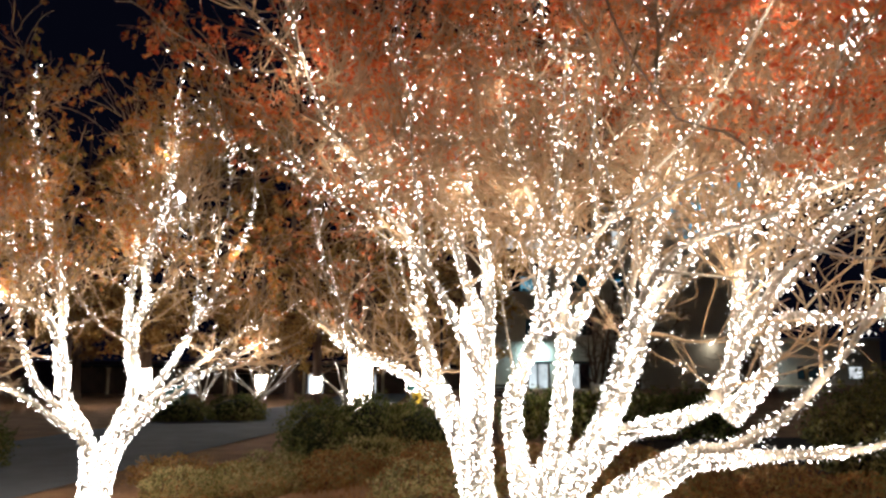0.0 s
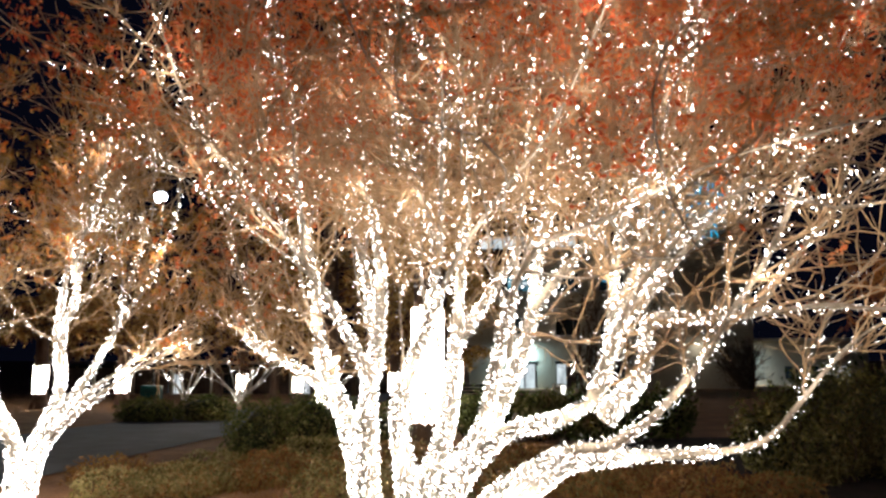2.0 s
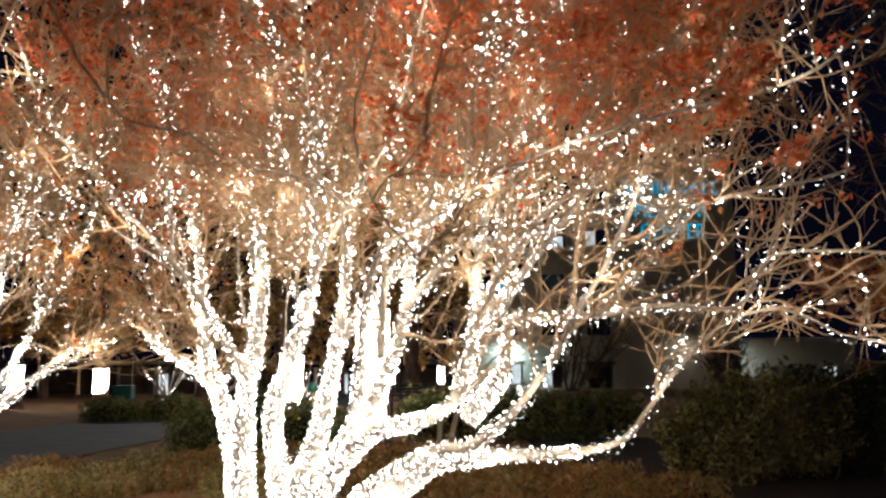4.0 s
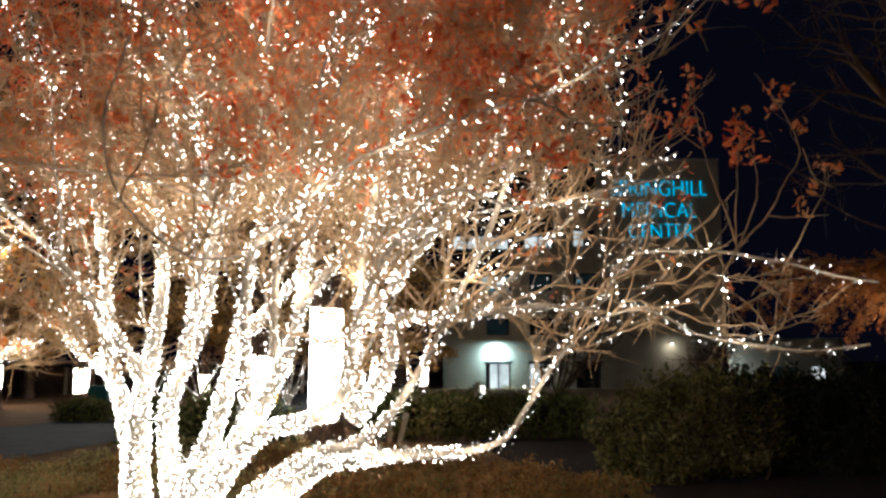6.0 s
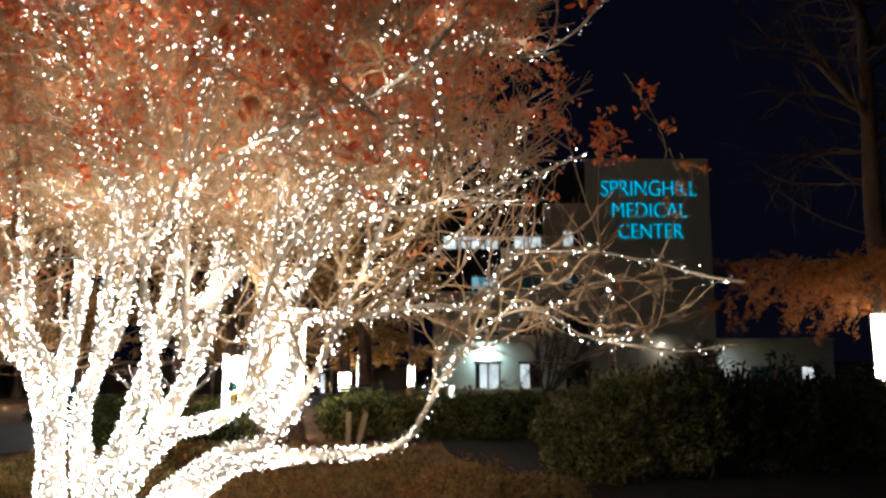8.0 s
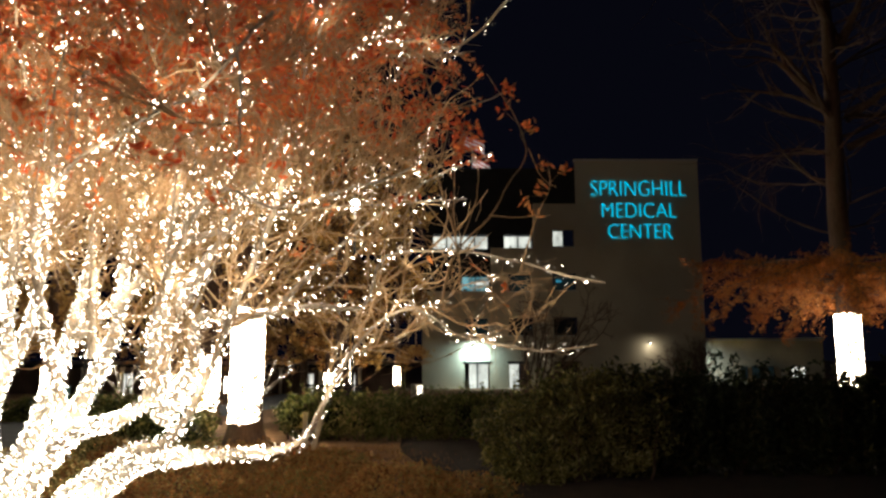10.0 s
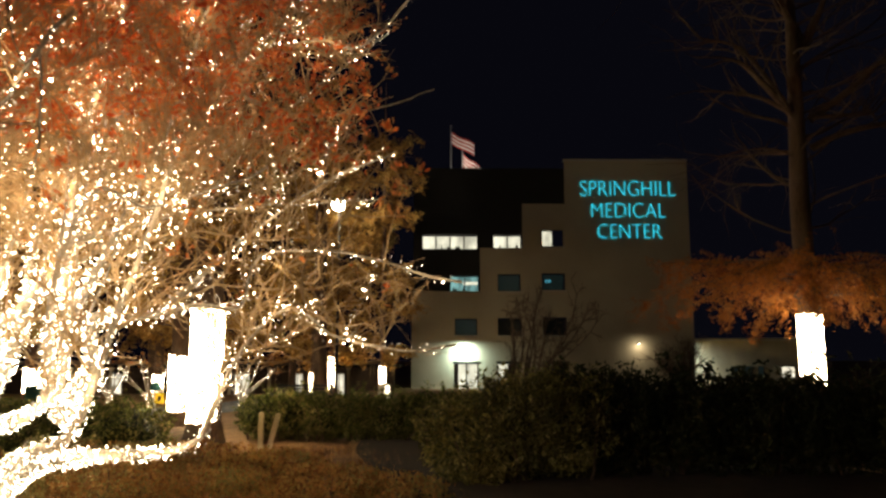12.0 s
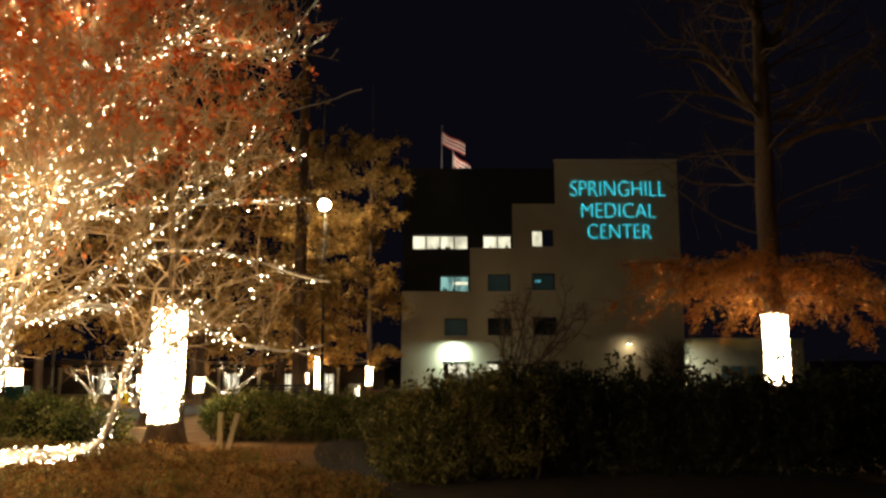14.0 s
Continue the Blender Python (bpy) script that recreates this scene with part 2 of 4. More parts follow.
def light_string(line, radii, rng, tree_name, pitch, gap, size=0.0042, stray=0.010, joined=None):
    """A string of bulbs wound round a branch: turns pitch apart, bulbs gap apart."""
    seg = np.linalg.norm(np.diff(line, axis=0), axis=1)
    s = np.concatenate([[0], np.cumsum(seg)])
    radii = np.asarray(radii, float)[:len(line)] + 0.006
    rate = np.hypot(2 * math.pi * radii, pitch) / (pitch * gap)
    total = np.concatenate([[0], np.cumsum((rate[1:] + rate[:-1]) / 2 * seg)])
    n = int(total[-1])
    if n < 4:
        return None
    at = np.interp(np.arange(n) + rng.uniform(-0.35, 0.35, n), total, s)
    angle = rng.uniform(0, 6.3) + at * 2 * math.pi / pitch + 0.8 * np.sin(at * 5 + rng.uniform(0, 6))
    centre = np.stack([np.interp(at, s, line[:, k]) for k in range(3)], -1)
    tan = np.gradient(line, axis=0)
    tan = np.stack([np.interp(at, s, tan[:, k]) for k in range(3)], -1)
    tan /= np.linalg.norm(tan, axis=1, keepdims=True) + 1e-9
    ref = np.array([1.0, 0, 0]) if abs(tan[0, 0]) < 0.6 else np.array([0, 1.0, 0])
    u = np.cross(tan, ref)
    u /= np.linalg.norm(u, axis=1, keepdims=True) + 1e-9
    w = np.cross(tan, u)
    out = u * np.cos(angle)[:, None] + w * np.sin(angle)[:, None]
    r = np.interp(at, s, radii)[:, None]
    wire = centre + out * (r - 0.002)
    b_at = centre + out * (r + size * 0.6) + rng.normal(size=(n, 3)) * stray
    n = len(b_at)
    sizes = size * np.where(rng.random(n) < 0.12, rng.uniform(1.2, 2.0, n), rng.uniform(0.35, 1.1, n))
    own = joined is None
    wires, bulbs = (Bundle(), Bundle()) if own else joined
    wire = wire[::2]
    wires.tube(wire, np.full(len(wire), 0.0022), 3)
    bulbs.shapes(BULB_V, BULB_F, b_at, sizes, turns(rng, n))
    if own:
        thing_ob = thing("light_string", tuple(line[0]), "warm white mini lights wound round a " + tree_name + " branch", "string lights", "string lights in the trees")
        wires.mesh("cable", CABLE, thing_ob)
        bulbs.mesh("bulb_run", BULB_GLASS, thing_ob, "glowing warm white bulbs", "stuff")
    return n


def myrtle(name, label, limbs, leaf, seed, tree_name, first=10, second=9, third=4, leaf_size=0.03, leaves=6, lit=0.5, lift=0.05, crown=(0, 0, 0), dense=0.034, leafless=1.6, taper=2.3, shoots=0, shoot_from=1.2, bare_core=(0.2, 1.1), thin=(90, 99), coarse=1.0, bulb=0.0050, most=70, gaps=(), sprays=()):
    """A many-stemmed tree: limbs, branches, twigs, leaves, and the strings of light wound round them."""
    rng = np.random.default_rng(seed)
    tree = thing(name, limbs[0][0][0], label, "tree")
    twigs = Bundle()
    spots = []
    rest, kept = (Bundle(), Bundle()), 0
    foot = min(0.0, limbs[0][0][0][2] + 0.4)
    limbs = list(limbs)
    stems = [l for l in limbs if len(l) == 3 and l[0][-1][0] < thin[1]]
    for k in range(shoots):
        # upright shoots out of the lower limbs, each wound with its own string
        line = curve_through(stems[int(rng.integers(len(stems)))][0])
        near = [q for q in line if shoot_from < q[2] < shoot_from + 1.5 and q[0] < thin[0] - 1.0]
        if not near:
            continue
        q = near[int(rng.integers(len(near)))]
        out = unit(np.array([q[0] - crown[0], q[1] - crown[1], 0.0]))
        b = wander(rng, q, out * rng.uniform(0.1, 0.6) + rng.normal(size=3) * 0.15 + np.array([0, 0, 1.0]), rng.uniform(1.3, 3.2), 7, 0.15, 0.08)
        limbs.append((b, rng.uniform(0.012, 0.022), 0.005) if rng.random() < 0.9 else (b, 0.014, 0.004, "dark"))
    for pts, r0, r1, *dark in limbs:
        line = curve_through(pts)
        n = len(line)
        line = line + np.cumsum(rng.normal(size=(n, 3)) * 0.006, axis=0) * np.linspace(0, 1, n)[:, None]
        k = np.linspace(0, 1, n)
        rad = r1 + (r0 - r1) * (1 - k) ** taper
        rad = rad * (1 + 0.08 * np.sin(np.arange(n) * 0.9 + rng.uniform(0, 6)))
        limb = Bundle()
        limb.tube(line, rad, 9)
        limb.mesh("limb", BARK, tree, smooth=True)
        if not dark:
            cuts = [0] + [int((rad > c).sum()) for c in (0.055, 0.03, 0.012)] + [n]
            for a, b, (pitch, gap) in zip(cuts, cuts[1:], ((dense * 0.86, dense * 0.86), (dense * 1.3, dense * 1.1), (0.058, 0.027), (0.08, 0.033))):
                if b - a > 3:
                    light_string(line[max(a - 1, 0):b], rad[max(a - 1, 0):b], rng, tree_name, pitch * coarse, gap * coarse, bulb * (1.15 if rad[a] > 0.05 else 1.0 if rad[a] > 0.02 else 0.8), 0.010 if rad[a] > 0.05 else 0.022, joined=rest if not most else None)
        length = n * 0.09
        for _ in range(int(first * (0.3 if dark else 1) * length / 4.0)):
            u = rng.uniform(0.25, 1.0) ** 0.8
            i = min(int(u * (n - 1)), n - 2)
            if line[i][2] < foot + 1.3 or rng.random() < 0.2 * smooth(thin[0], thin[1], line[i][0]) + 0.42 * smooth(thin[0] - 0.1, thin[0] + 0.5, line[i][0]) * smooth(2.2, 2.5, line[i][2]):
                continue
            t = unit(line[i + 1] - line[i])
            out = unit(np.array([line[i][0] - crown[0], line[i][1] - crown[1], 0.0]))
            way = unit(t * 0.5 + out * 0.25 + rng.normal(size=3) * 0.7 + np.array([0, 0, 0.35]))
            l1 = rng.uniform(0.7, 1.6) * (1.15 - 0.5 * u) * (0.6 if dark or line[i][1] < 5.2 else 1)
            way[2] = max(way[2], 0.1)
            b = wander(rng, line[i], way, l1, 9, 0.16, lift)
            if b[-1][2] < line[i][2] - 0.05 or b[-1][0] > thin[1] + 0.5 or (gaps and rng.random() < 0.7 and np.sum(((b[-1] - gaps[-1][0]) / gaps[-1][1]) ** 2) < 1):
                continue
            slim = 0.5 if dark or line[i][1] < 5.2 else 1.0
            if thin[0] < 50 and b[-1][0] > 4.75 and b[-1][2] > 2.3:
                continue
            br = np.linspace(max(0.009, min(rad[i] * 0.5, 0.014)), 0.005, len(b)) * slim
            twigs.tube(b, br, 5)
            if not dark and b[-1][2] > foot + 1.4 and b[-1][0] < thin[1] and rng.random() < lit * (1.4 - 1.1 * u) * (1.4 - 0.05 * b[-1][2]) * (1 - 0.3 * smooth(thin[0] - 0.6, thin[1] - 1.0, b[-1][0]) * smooth(2.4, 3.0, b[-1][2])) * (1 + 0.6 * smooth(thin[0] - 1.0, thin[0], b[-1][0]) * (1 - smooth(2.2, 2.6, b[-1][2]))):
                light_string(b, br, rng, tree_name, 0.08 * coarse, 0.031 * coarse, bulb * 0.75, 0.022, joined=None if kept < most else rest)
                kept += 1
            for _ in range(second if not dark else 3):
                j = rng.integers(2, len(b) - 1)
                way2 = unit(unit(b[j + 1] - b[j]) * 0.6 + rng.normal(size=3) * 0.6 + np.array([0, 0, 0.22]))
                c = wander(rng, b[j], way2, rng.uniform(0.35, 1.0), 7, 0.17, lift * 0.6)
                if thin[0] < 50 and (c[-1][2] < 1.65 or c[-1][0] > 4.9 and c[-1][2] > 2.3):
                    continue
                if rng.random() < 0.75 and any(np.sum(((c[-1] - ga) / gs) ** 2) < 1 for ga, gs in gaps):
                    continue
                twigs.tube(c, np.linspace(0.0082, 0.0034, len(c)) * slim, 4)
                for _ in range(third):
                    h = rng.integers(1, len(c) - 1)
                    way3 = unit(unit(c[h + 1] - c[h]) * 0.7 + rng.normal(size=3) * 0.55)
                    e = wander(rng, c[h], way3, rng.uniform(0.10, 0.3), 2, 0.2, 0.0)
                    twigs.tube(e, np.linspace(0.0036, 0.0018, len(e)) * max(slim, 0.7), 3)
                    if e[-1][2] > leafless + rng.uniform(-0.5, 0.8) and rng.random() < 0.42:
                        m = rng.poisson((1.55 * leaves if not dark else leaves * 0.3) * (1 - 0.4 * smooth(thin[0], thin[1], e[-1][0]) - 0.5 * smooth(thin[0], thin[0] + 0.6, e[-1][0]) * smooth(2.0, 2.4, e[-1][2]) * (1 - smooth(3.3, 3.9, e[-1][2]))) * smooth(bare_core[0], bare_core[1], ((e[-1][0] - crown[0]) / 3.6) ** 2 + ((e[-1][1] - crown[1]) / 3.6) ** 2 + ((e[-1][2] - 2.0) / 2.8) ** 2))
                        for gap_at, gap_size in gaps:
                            if np.sum(((e[-1] - gap_at) / gap_size) ** 2) < 1:
                                m = m // 12
                        if m:
                            s = rng.uniform(0.6, 1.2, m)[:, None]
                            spots.append(e[0] + (e[-1] - e[0]) * s + rng.normal(size=(m, 3)) * 0.022)
    for pts, r0, tufts in sprays:
        # a thin unlit shoot that carries its leaves in clusters near the tip
        line = curve_through(pts, 0.05)
        line = line + np.cumsum(rng.normal(size=line.shape) * 0.003, axis=0)
        twigs.tube(line, np.linspace(r0, 0.0016, len(line)), 5)
        for _ in range(int(tufts * 0.75)):
            i = int(len(line) * rng.uniform(0.55, 1.0) ** 0.6) - 1
            e = wander(rng, line[i], unit(rng.normal(size=3) + np.array([0, 0, 0.5])), rng.uniform(0.06, 0.17), 4, 0.2, 0.0)
            twigs.tube(e, np.linspace(0.002, 0.001, len(e)), 3)
            m = int(rng.integers(4, 9))
            spots.append(e[-1] + rng.normal(size=(m, 3)) * 0.026)
    if rest[1].n:
        strings = tagged(new("light_string_mass"), "many warm white mini lights wound through the " + tree_name, "string lights", kind="stuff")
        strings.location = limbs[0][0][0]
        rest[0].mesh("cable", CABLE, strings, kind="stuff")
        rest[1].mesh("bulb_run", BULB_GLASS, strings, "glowing warm white bulbs", "stuff")
    twigs.mesh("twig_growth", TWIG, tree, "bare tan twigs", "stuff")
    spots = np.concatenate(spots)
    crown_leaves = Bundle()
    crown_leaves.shapes(LEAF_V, LEAF_F, spots, leaf_size * rng.uniform(0.55, 1.25, len(spots)), turns(rng, len(spots)))
    crown_leaves.mesh("foliage", leaf, tree, "", "stuff")
    return tree


def ground_z(x, y):
    """The lawn lies lower by the road and falls towards the building."""
    z = -0.38 * (1 - smooth(-3.0, 0.5, x)) * smooth(4, 9, y)
    z -= 0.9 * smooth(22, 60, y)
    return z


# ---- ground and road ----
def ground():
    xs = [-1500, -400, -120] + [-60 + 2 * i for i in range(20)] + [-20 + 0.5 * i for i in range(80)] + [20 + 3 * i for i in range(20)] + [120, 400, 1500]
    ys = [-1500, -300, -60, -20, -6] + [-2 + 0.5 * i for i in range(60)] + [28 + 3 * i for i in range(18)] + [90, 200, 500, 1500]
    v = [(x, y, ground_z(x, y) + (0.035 * noise.noise((x * 0.7, y * 0.7, 0)) if -20 <= x < 20 and 2 < y < 28 else 0)) for y in ys for x in xs]
    w = len(xs)
    f = [(j * w + i, j * w + i + 1, (j + 1) * w + i + 1, (j + 1) * w + i) for j in range(len(ys) - 1) for i in range(w - 1)]
    tagged(link_mesh("ground", v, f, SOIL, smooth=True), "brown pine straw and thin dry lawn", "ground", kind="structure")


def strip(name, line, width, lift, material, label, category):
    """A ribbon laid on the ground along a line."""
    c = curve_through([(x, y, 0) for x, y in line], 0.7)
    t = np.gradient(c, axis=0)
    t /= np.linalg.norm(t, axis=1, keepdims=True)
    side = np.stack([-t[:, 1], t[:, 0], 0 * t[:, 0]], -1)
    cols = [-1, -0.6, -0.2, 0.2, 0.6, 1]
    v, f = [], []
    for p, s in zip(c, side):
        for k in cols:
            q = p + s * k * width / 2
            v.append((q[0], q[1], ground_z(q[0], q[1]) + lift))
    w = len(cols)
    for j in range(len(c) - 1):
        for i in range(w - 1):
            f.append((j * w + i + 1, j * w + i, (j + 1) * w + i, (j + 1) * w + i + 1))
    tagged(link_mesh(name, v, f, material, smooth=True), label, category, kind="structure")
    return c, side


ground()
road_line, road_side = strip("road", [(-15, -12), (-12, 2), (-9.6, 10), (-8.4, 18), (-7.2, 25), (-6.4, 33), (-6.4, 70)], 5.6, 0.04, ASPHALT, "grey worn asphalt drive curving past the trees", "road")


# ribbon laid where the lawn goes dark; its colour carries that shade
strip("shaded_ground_strip", [(11.5, -14.0), (10.2, 0.0), (9.1, 8.0), (8.7, 9.4), (7.8, 12.6), (7.3, 14.6), (7.2, 16.8)], 7.0, 0.04, SHADED_GROUND, "near-black strip for the shaded ground round the evergreen hedge", "ground")


# ---- the two lit crape myrtles ----
MAIN = [
    ([(0.26, 7.10, -0.04), (0.18, 7.20, 0.55), (-0.01, 7.50, 1.07), (-0.29, 7.80, 1.41), (-0.70, 8.20, 1.60), (-1.25, 8.70, 1.84), (-1.57, 9.00, 2.18)], 0.12, 0.03),
    ([(0.28, 7.00, -0.02), (0.21, 7.10, 0.56), (0.02, 7.30, 1.14), (-0.24, 7.40, 1.77), (-0.34, 7.50, 2.54), (-0.55, 7.60, 3.36), (-0.73, 7.60, 4.19), (-1.16, 7.60, 4.99), (-1.53, 7.60, 5.81)], 0.135, 0.015),
    ([(0.33, 7.00, -0.02), (0.27, 7.00, 0.58), (0.27, 7.00, 1.26), (0.36, 7.10, 2.08), (0.29, 7.20, 2.94), (0.02, 7.30, 3.80), (-0.15, 7.30, 4.91), (-0.21, 7.30, 6.01)], 0.135, 0.015),
    ([(0.64, 6.90, 0.01), (0.63, 6.90, 0.59), (0.54, 6.90, 1.27), (0.79, 7.00, 2.02), (0.85, 7.00, 2.80), (0.54, 6.80, 3.65), (0.44, 6.80, 4.69), (0.56, 6.80, 5.88)], 0.12, 0.015),
    ([(0.75, 6.80, 0.03), (0.81, 6.80, 0.61), (0.96, 6.90, 1.07), (1.07, 7.20, 1.87), (1.14, 7.50, 2.82), (1.26, 7.60, 3.71), (1.32, 7.60, 4.79), (1.46, 7.60, 5.98)], 0.12, 0.02),
    ([(0.80, 6.80, 0.03), (0.91, 6.80, 0.52), (1.26, 6.70, 1.05), (1.50, 6.70, 1.47), (1.68, 6.70, 2.00), (1.78, 6.60, 2.73), (2.13, 6.50, 3.56), (2.39, 6.40, 4.40), (2.60, 6.30, 5.40)], 0.135, 0.02),
]
MAIN += [
    ([(0.87, 6.80, 0.03), (1.01, 6.70, 0.53), (1.39, 6.60, 1.03), (1.90, 6.40, 1.19), (2.24, 6.30, 1.44), (2.29, 6.20, 2.02), (2.36, 6.00, 2.73), (2.56, 5.80, 3.36), (2.83, 5.60, 4.15), (2.96, 5.50, 4.83)], 0.12, 0.02),
    ([(1.11, 6.80, 0.03), (1.39, 6.70, 0.54), (1.97, 6.50, 0.93), (2.27, 6.30, 1.00), (2.60, 6.00, 1.28), (2.87, 5.70, 1.67), (3.07, 5.50, 2.07), (3.31, 5.30, 2.52), (3.55, 5.20, 3.18)], 0.12, 0.02),
    ([(1.16, 6.80, 0.03), (1.48, 6.70, 0.44), (1.94, 6.60, 0.80), (2.43, 6.50, 0.90), (2.73, 6.45, 0.92), (3.06, 6.30, 0.95), (3.42, 6.10, 1.08), (3.60, 5.90, 1.35), (3.78, 5.70, 1.67), (4.00, 5.50, 1.93), (4.30, 5.20, 2.05), (4.66, 4.90, 1.85), (4.91, 4.70, 1.80), (5.07, 4.60, 1.77), (5.35, 4.40, 1.83)], 0.135, 0.008),
    ([(2.24, 6.35, 1.20), (2.52, 6.20, 1.58), (2.57, 6.10, 1.98), (2.89, 5.90, 1.99), (3.24, 5.70, 2.02), (3.63, 5.40, 2.06), (3.98, 5.10, 2.02), (4.14, 4.90, 2.32), (4.62, 4.70, 2.33), (4.99, 4.50, 2.23), (5.38, 4.30, 2.11)], 0.08, 0.008),
]
MAIN += [
    ([(2.15, 6.35, 1.35), (2.33, 5.90, 2.01), (2.62, 5.50, 2.52), (3.00, 5.10, 2.81), (3.44, 4.80, 2.63), (3.94, 4.50, 2.67), (4.30, 4.20, 2.74)], 0.06, 0.008),
    ([(1.28, 6.75, 1.10), (1.54, 5.60, 2.32), (2.01, 4.80, 2.56), (2.46, 4.20, 2.74), (2.93, 3.80, 2.84), (3.34, 3.40, 2.86), (3.67, 3.00, 2.91), (3.89, 2.90, 3.11)], 0.06, 0.008),
    ([(1.70, 6.65, 2.10), (2.58, 6.50, 3.16), (3.30, 6.40, 4.09), (3.84, 6.40, 4.33), (4.24, 6.30, 4.40), (4.63, 6.20, 4.30), (5.02, 6.00, 4.63), (5.25, 5.90, 5.08)], 0.05, 0.008),
    ([(0.66, 6.90, 1.66), (1.03, 6.20, 2.44), (1.38, 5.70, 2.89), (1.71, 5.20, 3.23), (1.89, 4.60, 3.56), (2.05, 4.20, 3.95)], 0.055, 0.01),
    ([(0.30, 7.00, 1.50), (-0.17, 6.40, 2.42), (-0.61, 5.90, 3.03), (-0.93, 5.60, 3.53), (-1.16, 5.40, 4.25), (-1.32, 5.30, 4.65)], 0.055, 0.01),
]
MAIN += [
    ([(0.33, 7.08, 1.80), (0.02, 8.00, 2.90), (-0.50, 8.60, 3.85), (-1.10, 9.20, 4.87), (-1.75, 9.60, 5.70)], 0.055, 0.01),
    ([(1.05, 7.15, 1.80), (1.80, 8.00, 2.90), (2.61, 8.60, 3.84), (3.59, 9.00, 4.78), (4.69, 9.30, 5.78)], 0.055, 0.01),
    ([(2.30, 6.20, 1.90), (2.87, 5.70, 2.59), (3.34, 5.30, 3.18), (3.62, 5.00, 3.69), (3.86, 4.80, 4.28)], 0.05, 0.01),
]
LEFT = [
    ([(-4.98, 10.80, -0.40), (-4.95, 10.80, 0.42), (-5.36, 10.80, 1.19), (-5.52, 10.90, 1.97), (-5.58, 11.00, 2.54), (-5.88, 11.00, 3.62), (-6.20, 11.00, 5.15), (-6.20, 11.00, 6.00)], 0.12, 0.012),
    ([(-4.98, 10.80, -0.40), (-4.99, 10.70, 0.51), (-5.39, 10.60, 0.86), (-5.72, 10.40, 1.17), (-6.08, 10.20, 1.36), (-6.50, 10.00, 1.66)], 0.12, 0.02),
    ([(-4.90, 10.80, -0.40), (-4.76, 10.80, 0.42), (-4.43, 10.80, 1.19), (-4.48, 10.90, 1.97), (-4.37, 11.00, 2.58), (-4.39, 11.00, 3.20), (-4.16, 11.10, 4.14), (-4.09, 11.20, 5.48), (-4.05, 11.20, 6.2)], 0.12, 0.012),
    ([(-4.86, 10.80, -0.40), (-4.63, 10.70, 0.44), (-4.39, 10.60, 0.86), (-3.84, 10.40, 1.50), (-3.36, 10.20, 2.25), (-2.97, 10.10, 2.81), (-2.68, 10.00, 3.59), (-2.62, 10.00, 4.28)], 0.12, 0.012),
    ([(-4.82, 10.80, -0.40), (-4.56, 10.70, 0.44), (-4.12, 10.60, 0.93), (-3.46, 10.40, 1.39), (-2.81, 10.20, 1.77), (-2.25, 10.00, 1.95)], 0.11, 0.015),
]
LEFT += [
    ([(-4.82, 10.80, -0.40), (-4.64, 10.80, 0.50), (-4.17, 10.90, 1.14), (-3.70, 11.10, 1.57), (-3.21, 11.30, 2.00), (-2.60, 11.50, 2.49)], 0.11, 0.012),
    ([(-5.40, 10.80, 1.50), (-5.58, 10.70, 2.20), (-5.96, 10.50, 2.46), (-6.49, 10.20, 2.59)], 0.09, 0.012),
    ([(-5.02, 10.80, 0.70), (-5.82, 11.00, 1.26), (-6.06, 11.10, 1.57), (-6.39, 11.30, 2.23), (-6.67, 11.50, 3.27), (-6.93, 11.60, 4.62)], 0.07, 0.01),
    ([(-4.45, 10.85, 1.50), (-4.75, 11.30, 2.2), (-4.95, 11.80, 3.04), (-5.05, 12.20, 4.29), (-5.19, 12.40, 5.6)], 0.07, 0.01),
]
MAIN += [
    ([(1.40, 5.70, 2.80), (1.30, 4.2, 2.65), (1.18, 3.0, 2.43), (1.06, 2.9, 2.50), (0.84, 2.8, 2.53), (0.66, 2.75, 2.74), (0.56, 2.7, 2.94), (0.52, 2.7, 3.14)], 0.012, 0.004, "dark"),
    ([(2.01, 4.8, 2.56), (1.97, 4.0, 2.25), (1.95, 3.3, 2.12), (1.92, 2.9, 2.12), (1.78, 2.75, 2.27), (1.73, 2.7, 2.42), (1.73, 2.7, 2.64), (1.80, 2.7, 2.88)], 0.012, 0.004, "dark"),
    ([(1.54, 5.6, 2.32), (1.9, 4.7, 2.2), (2.26, 4.2, 2.42), (2.36, 4.0, 2.56), (2.49, 3.8, 2.75), (2.6, 3.6, 3.0)], 0.012, 0.004, "dark"),
]
MAIN += [
    ([(1.50, 6.70, 1.70), (1.60, 6.30, 3.00), (1.70, 5.90, 4.20), (1.90, 5.80, 5.30)], 0.04, 0.008),
    ([(0.90, 7.00, 2.60), (0.95, 6.20, 3.60), (1.00, 5.60, 4.50), (1.10, 5.30, 5.30)], 0.03, 0.008),
    ([(2.56, 5.80, 3.36), (3.20, 5.90, 3.90), (3.90, 6.00, 4.30), (4.60, 6.20, 5.00)], 0.03, 0.008),
    ([(3.30, 6.40, 4.09), (3.90, 6.90, 3.95), (4.60, 7.30, 4.10), (5.20, 7.60, 4.40)], 0.028, 0.007, "dark"),
    ([(3.24, 5.70, 2.02), (3.80, 5.90, 2.60), (4.40, 6.10, 3.10), (5.00, 6.30, 3.40)], 0.03, 0.007),
    ([(2.62, 5.50, 2.52), (3.30, 6.30, 2.90), (4.10, 7.00, 3.10), (4.80, 7.60, 3.30)], 0.03, 0.007),
]
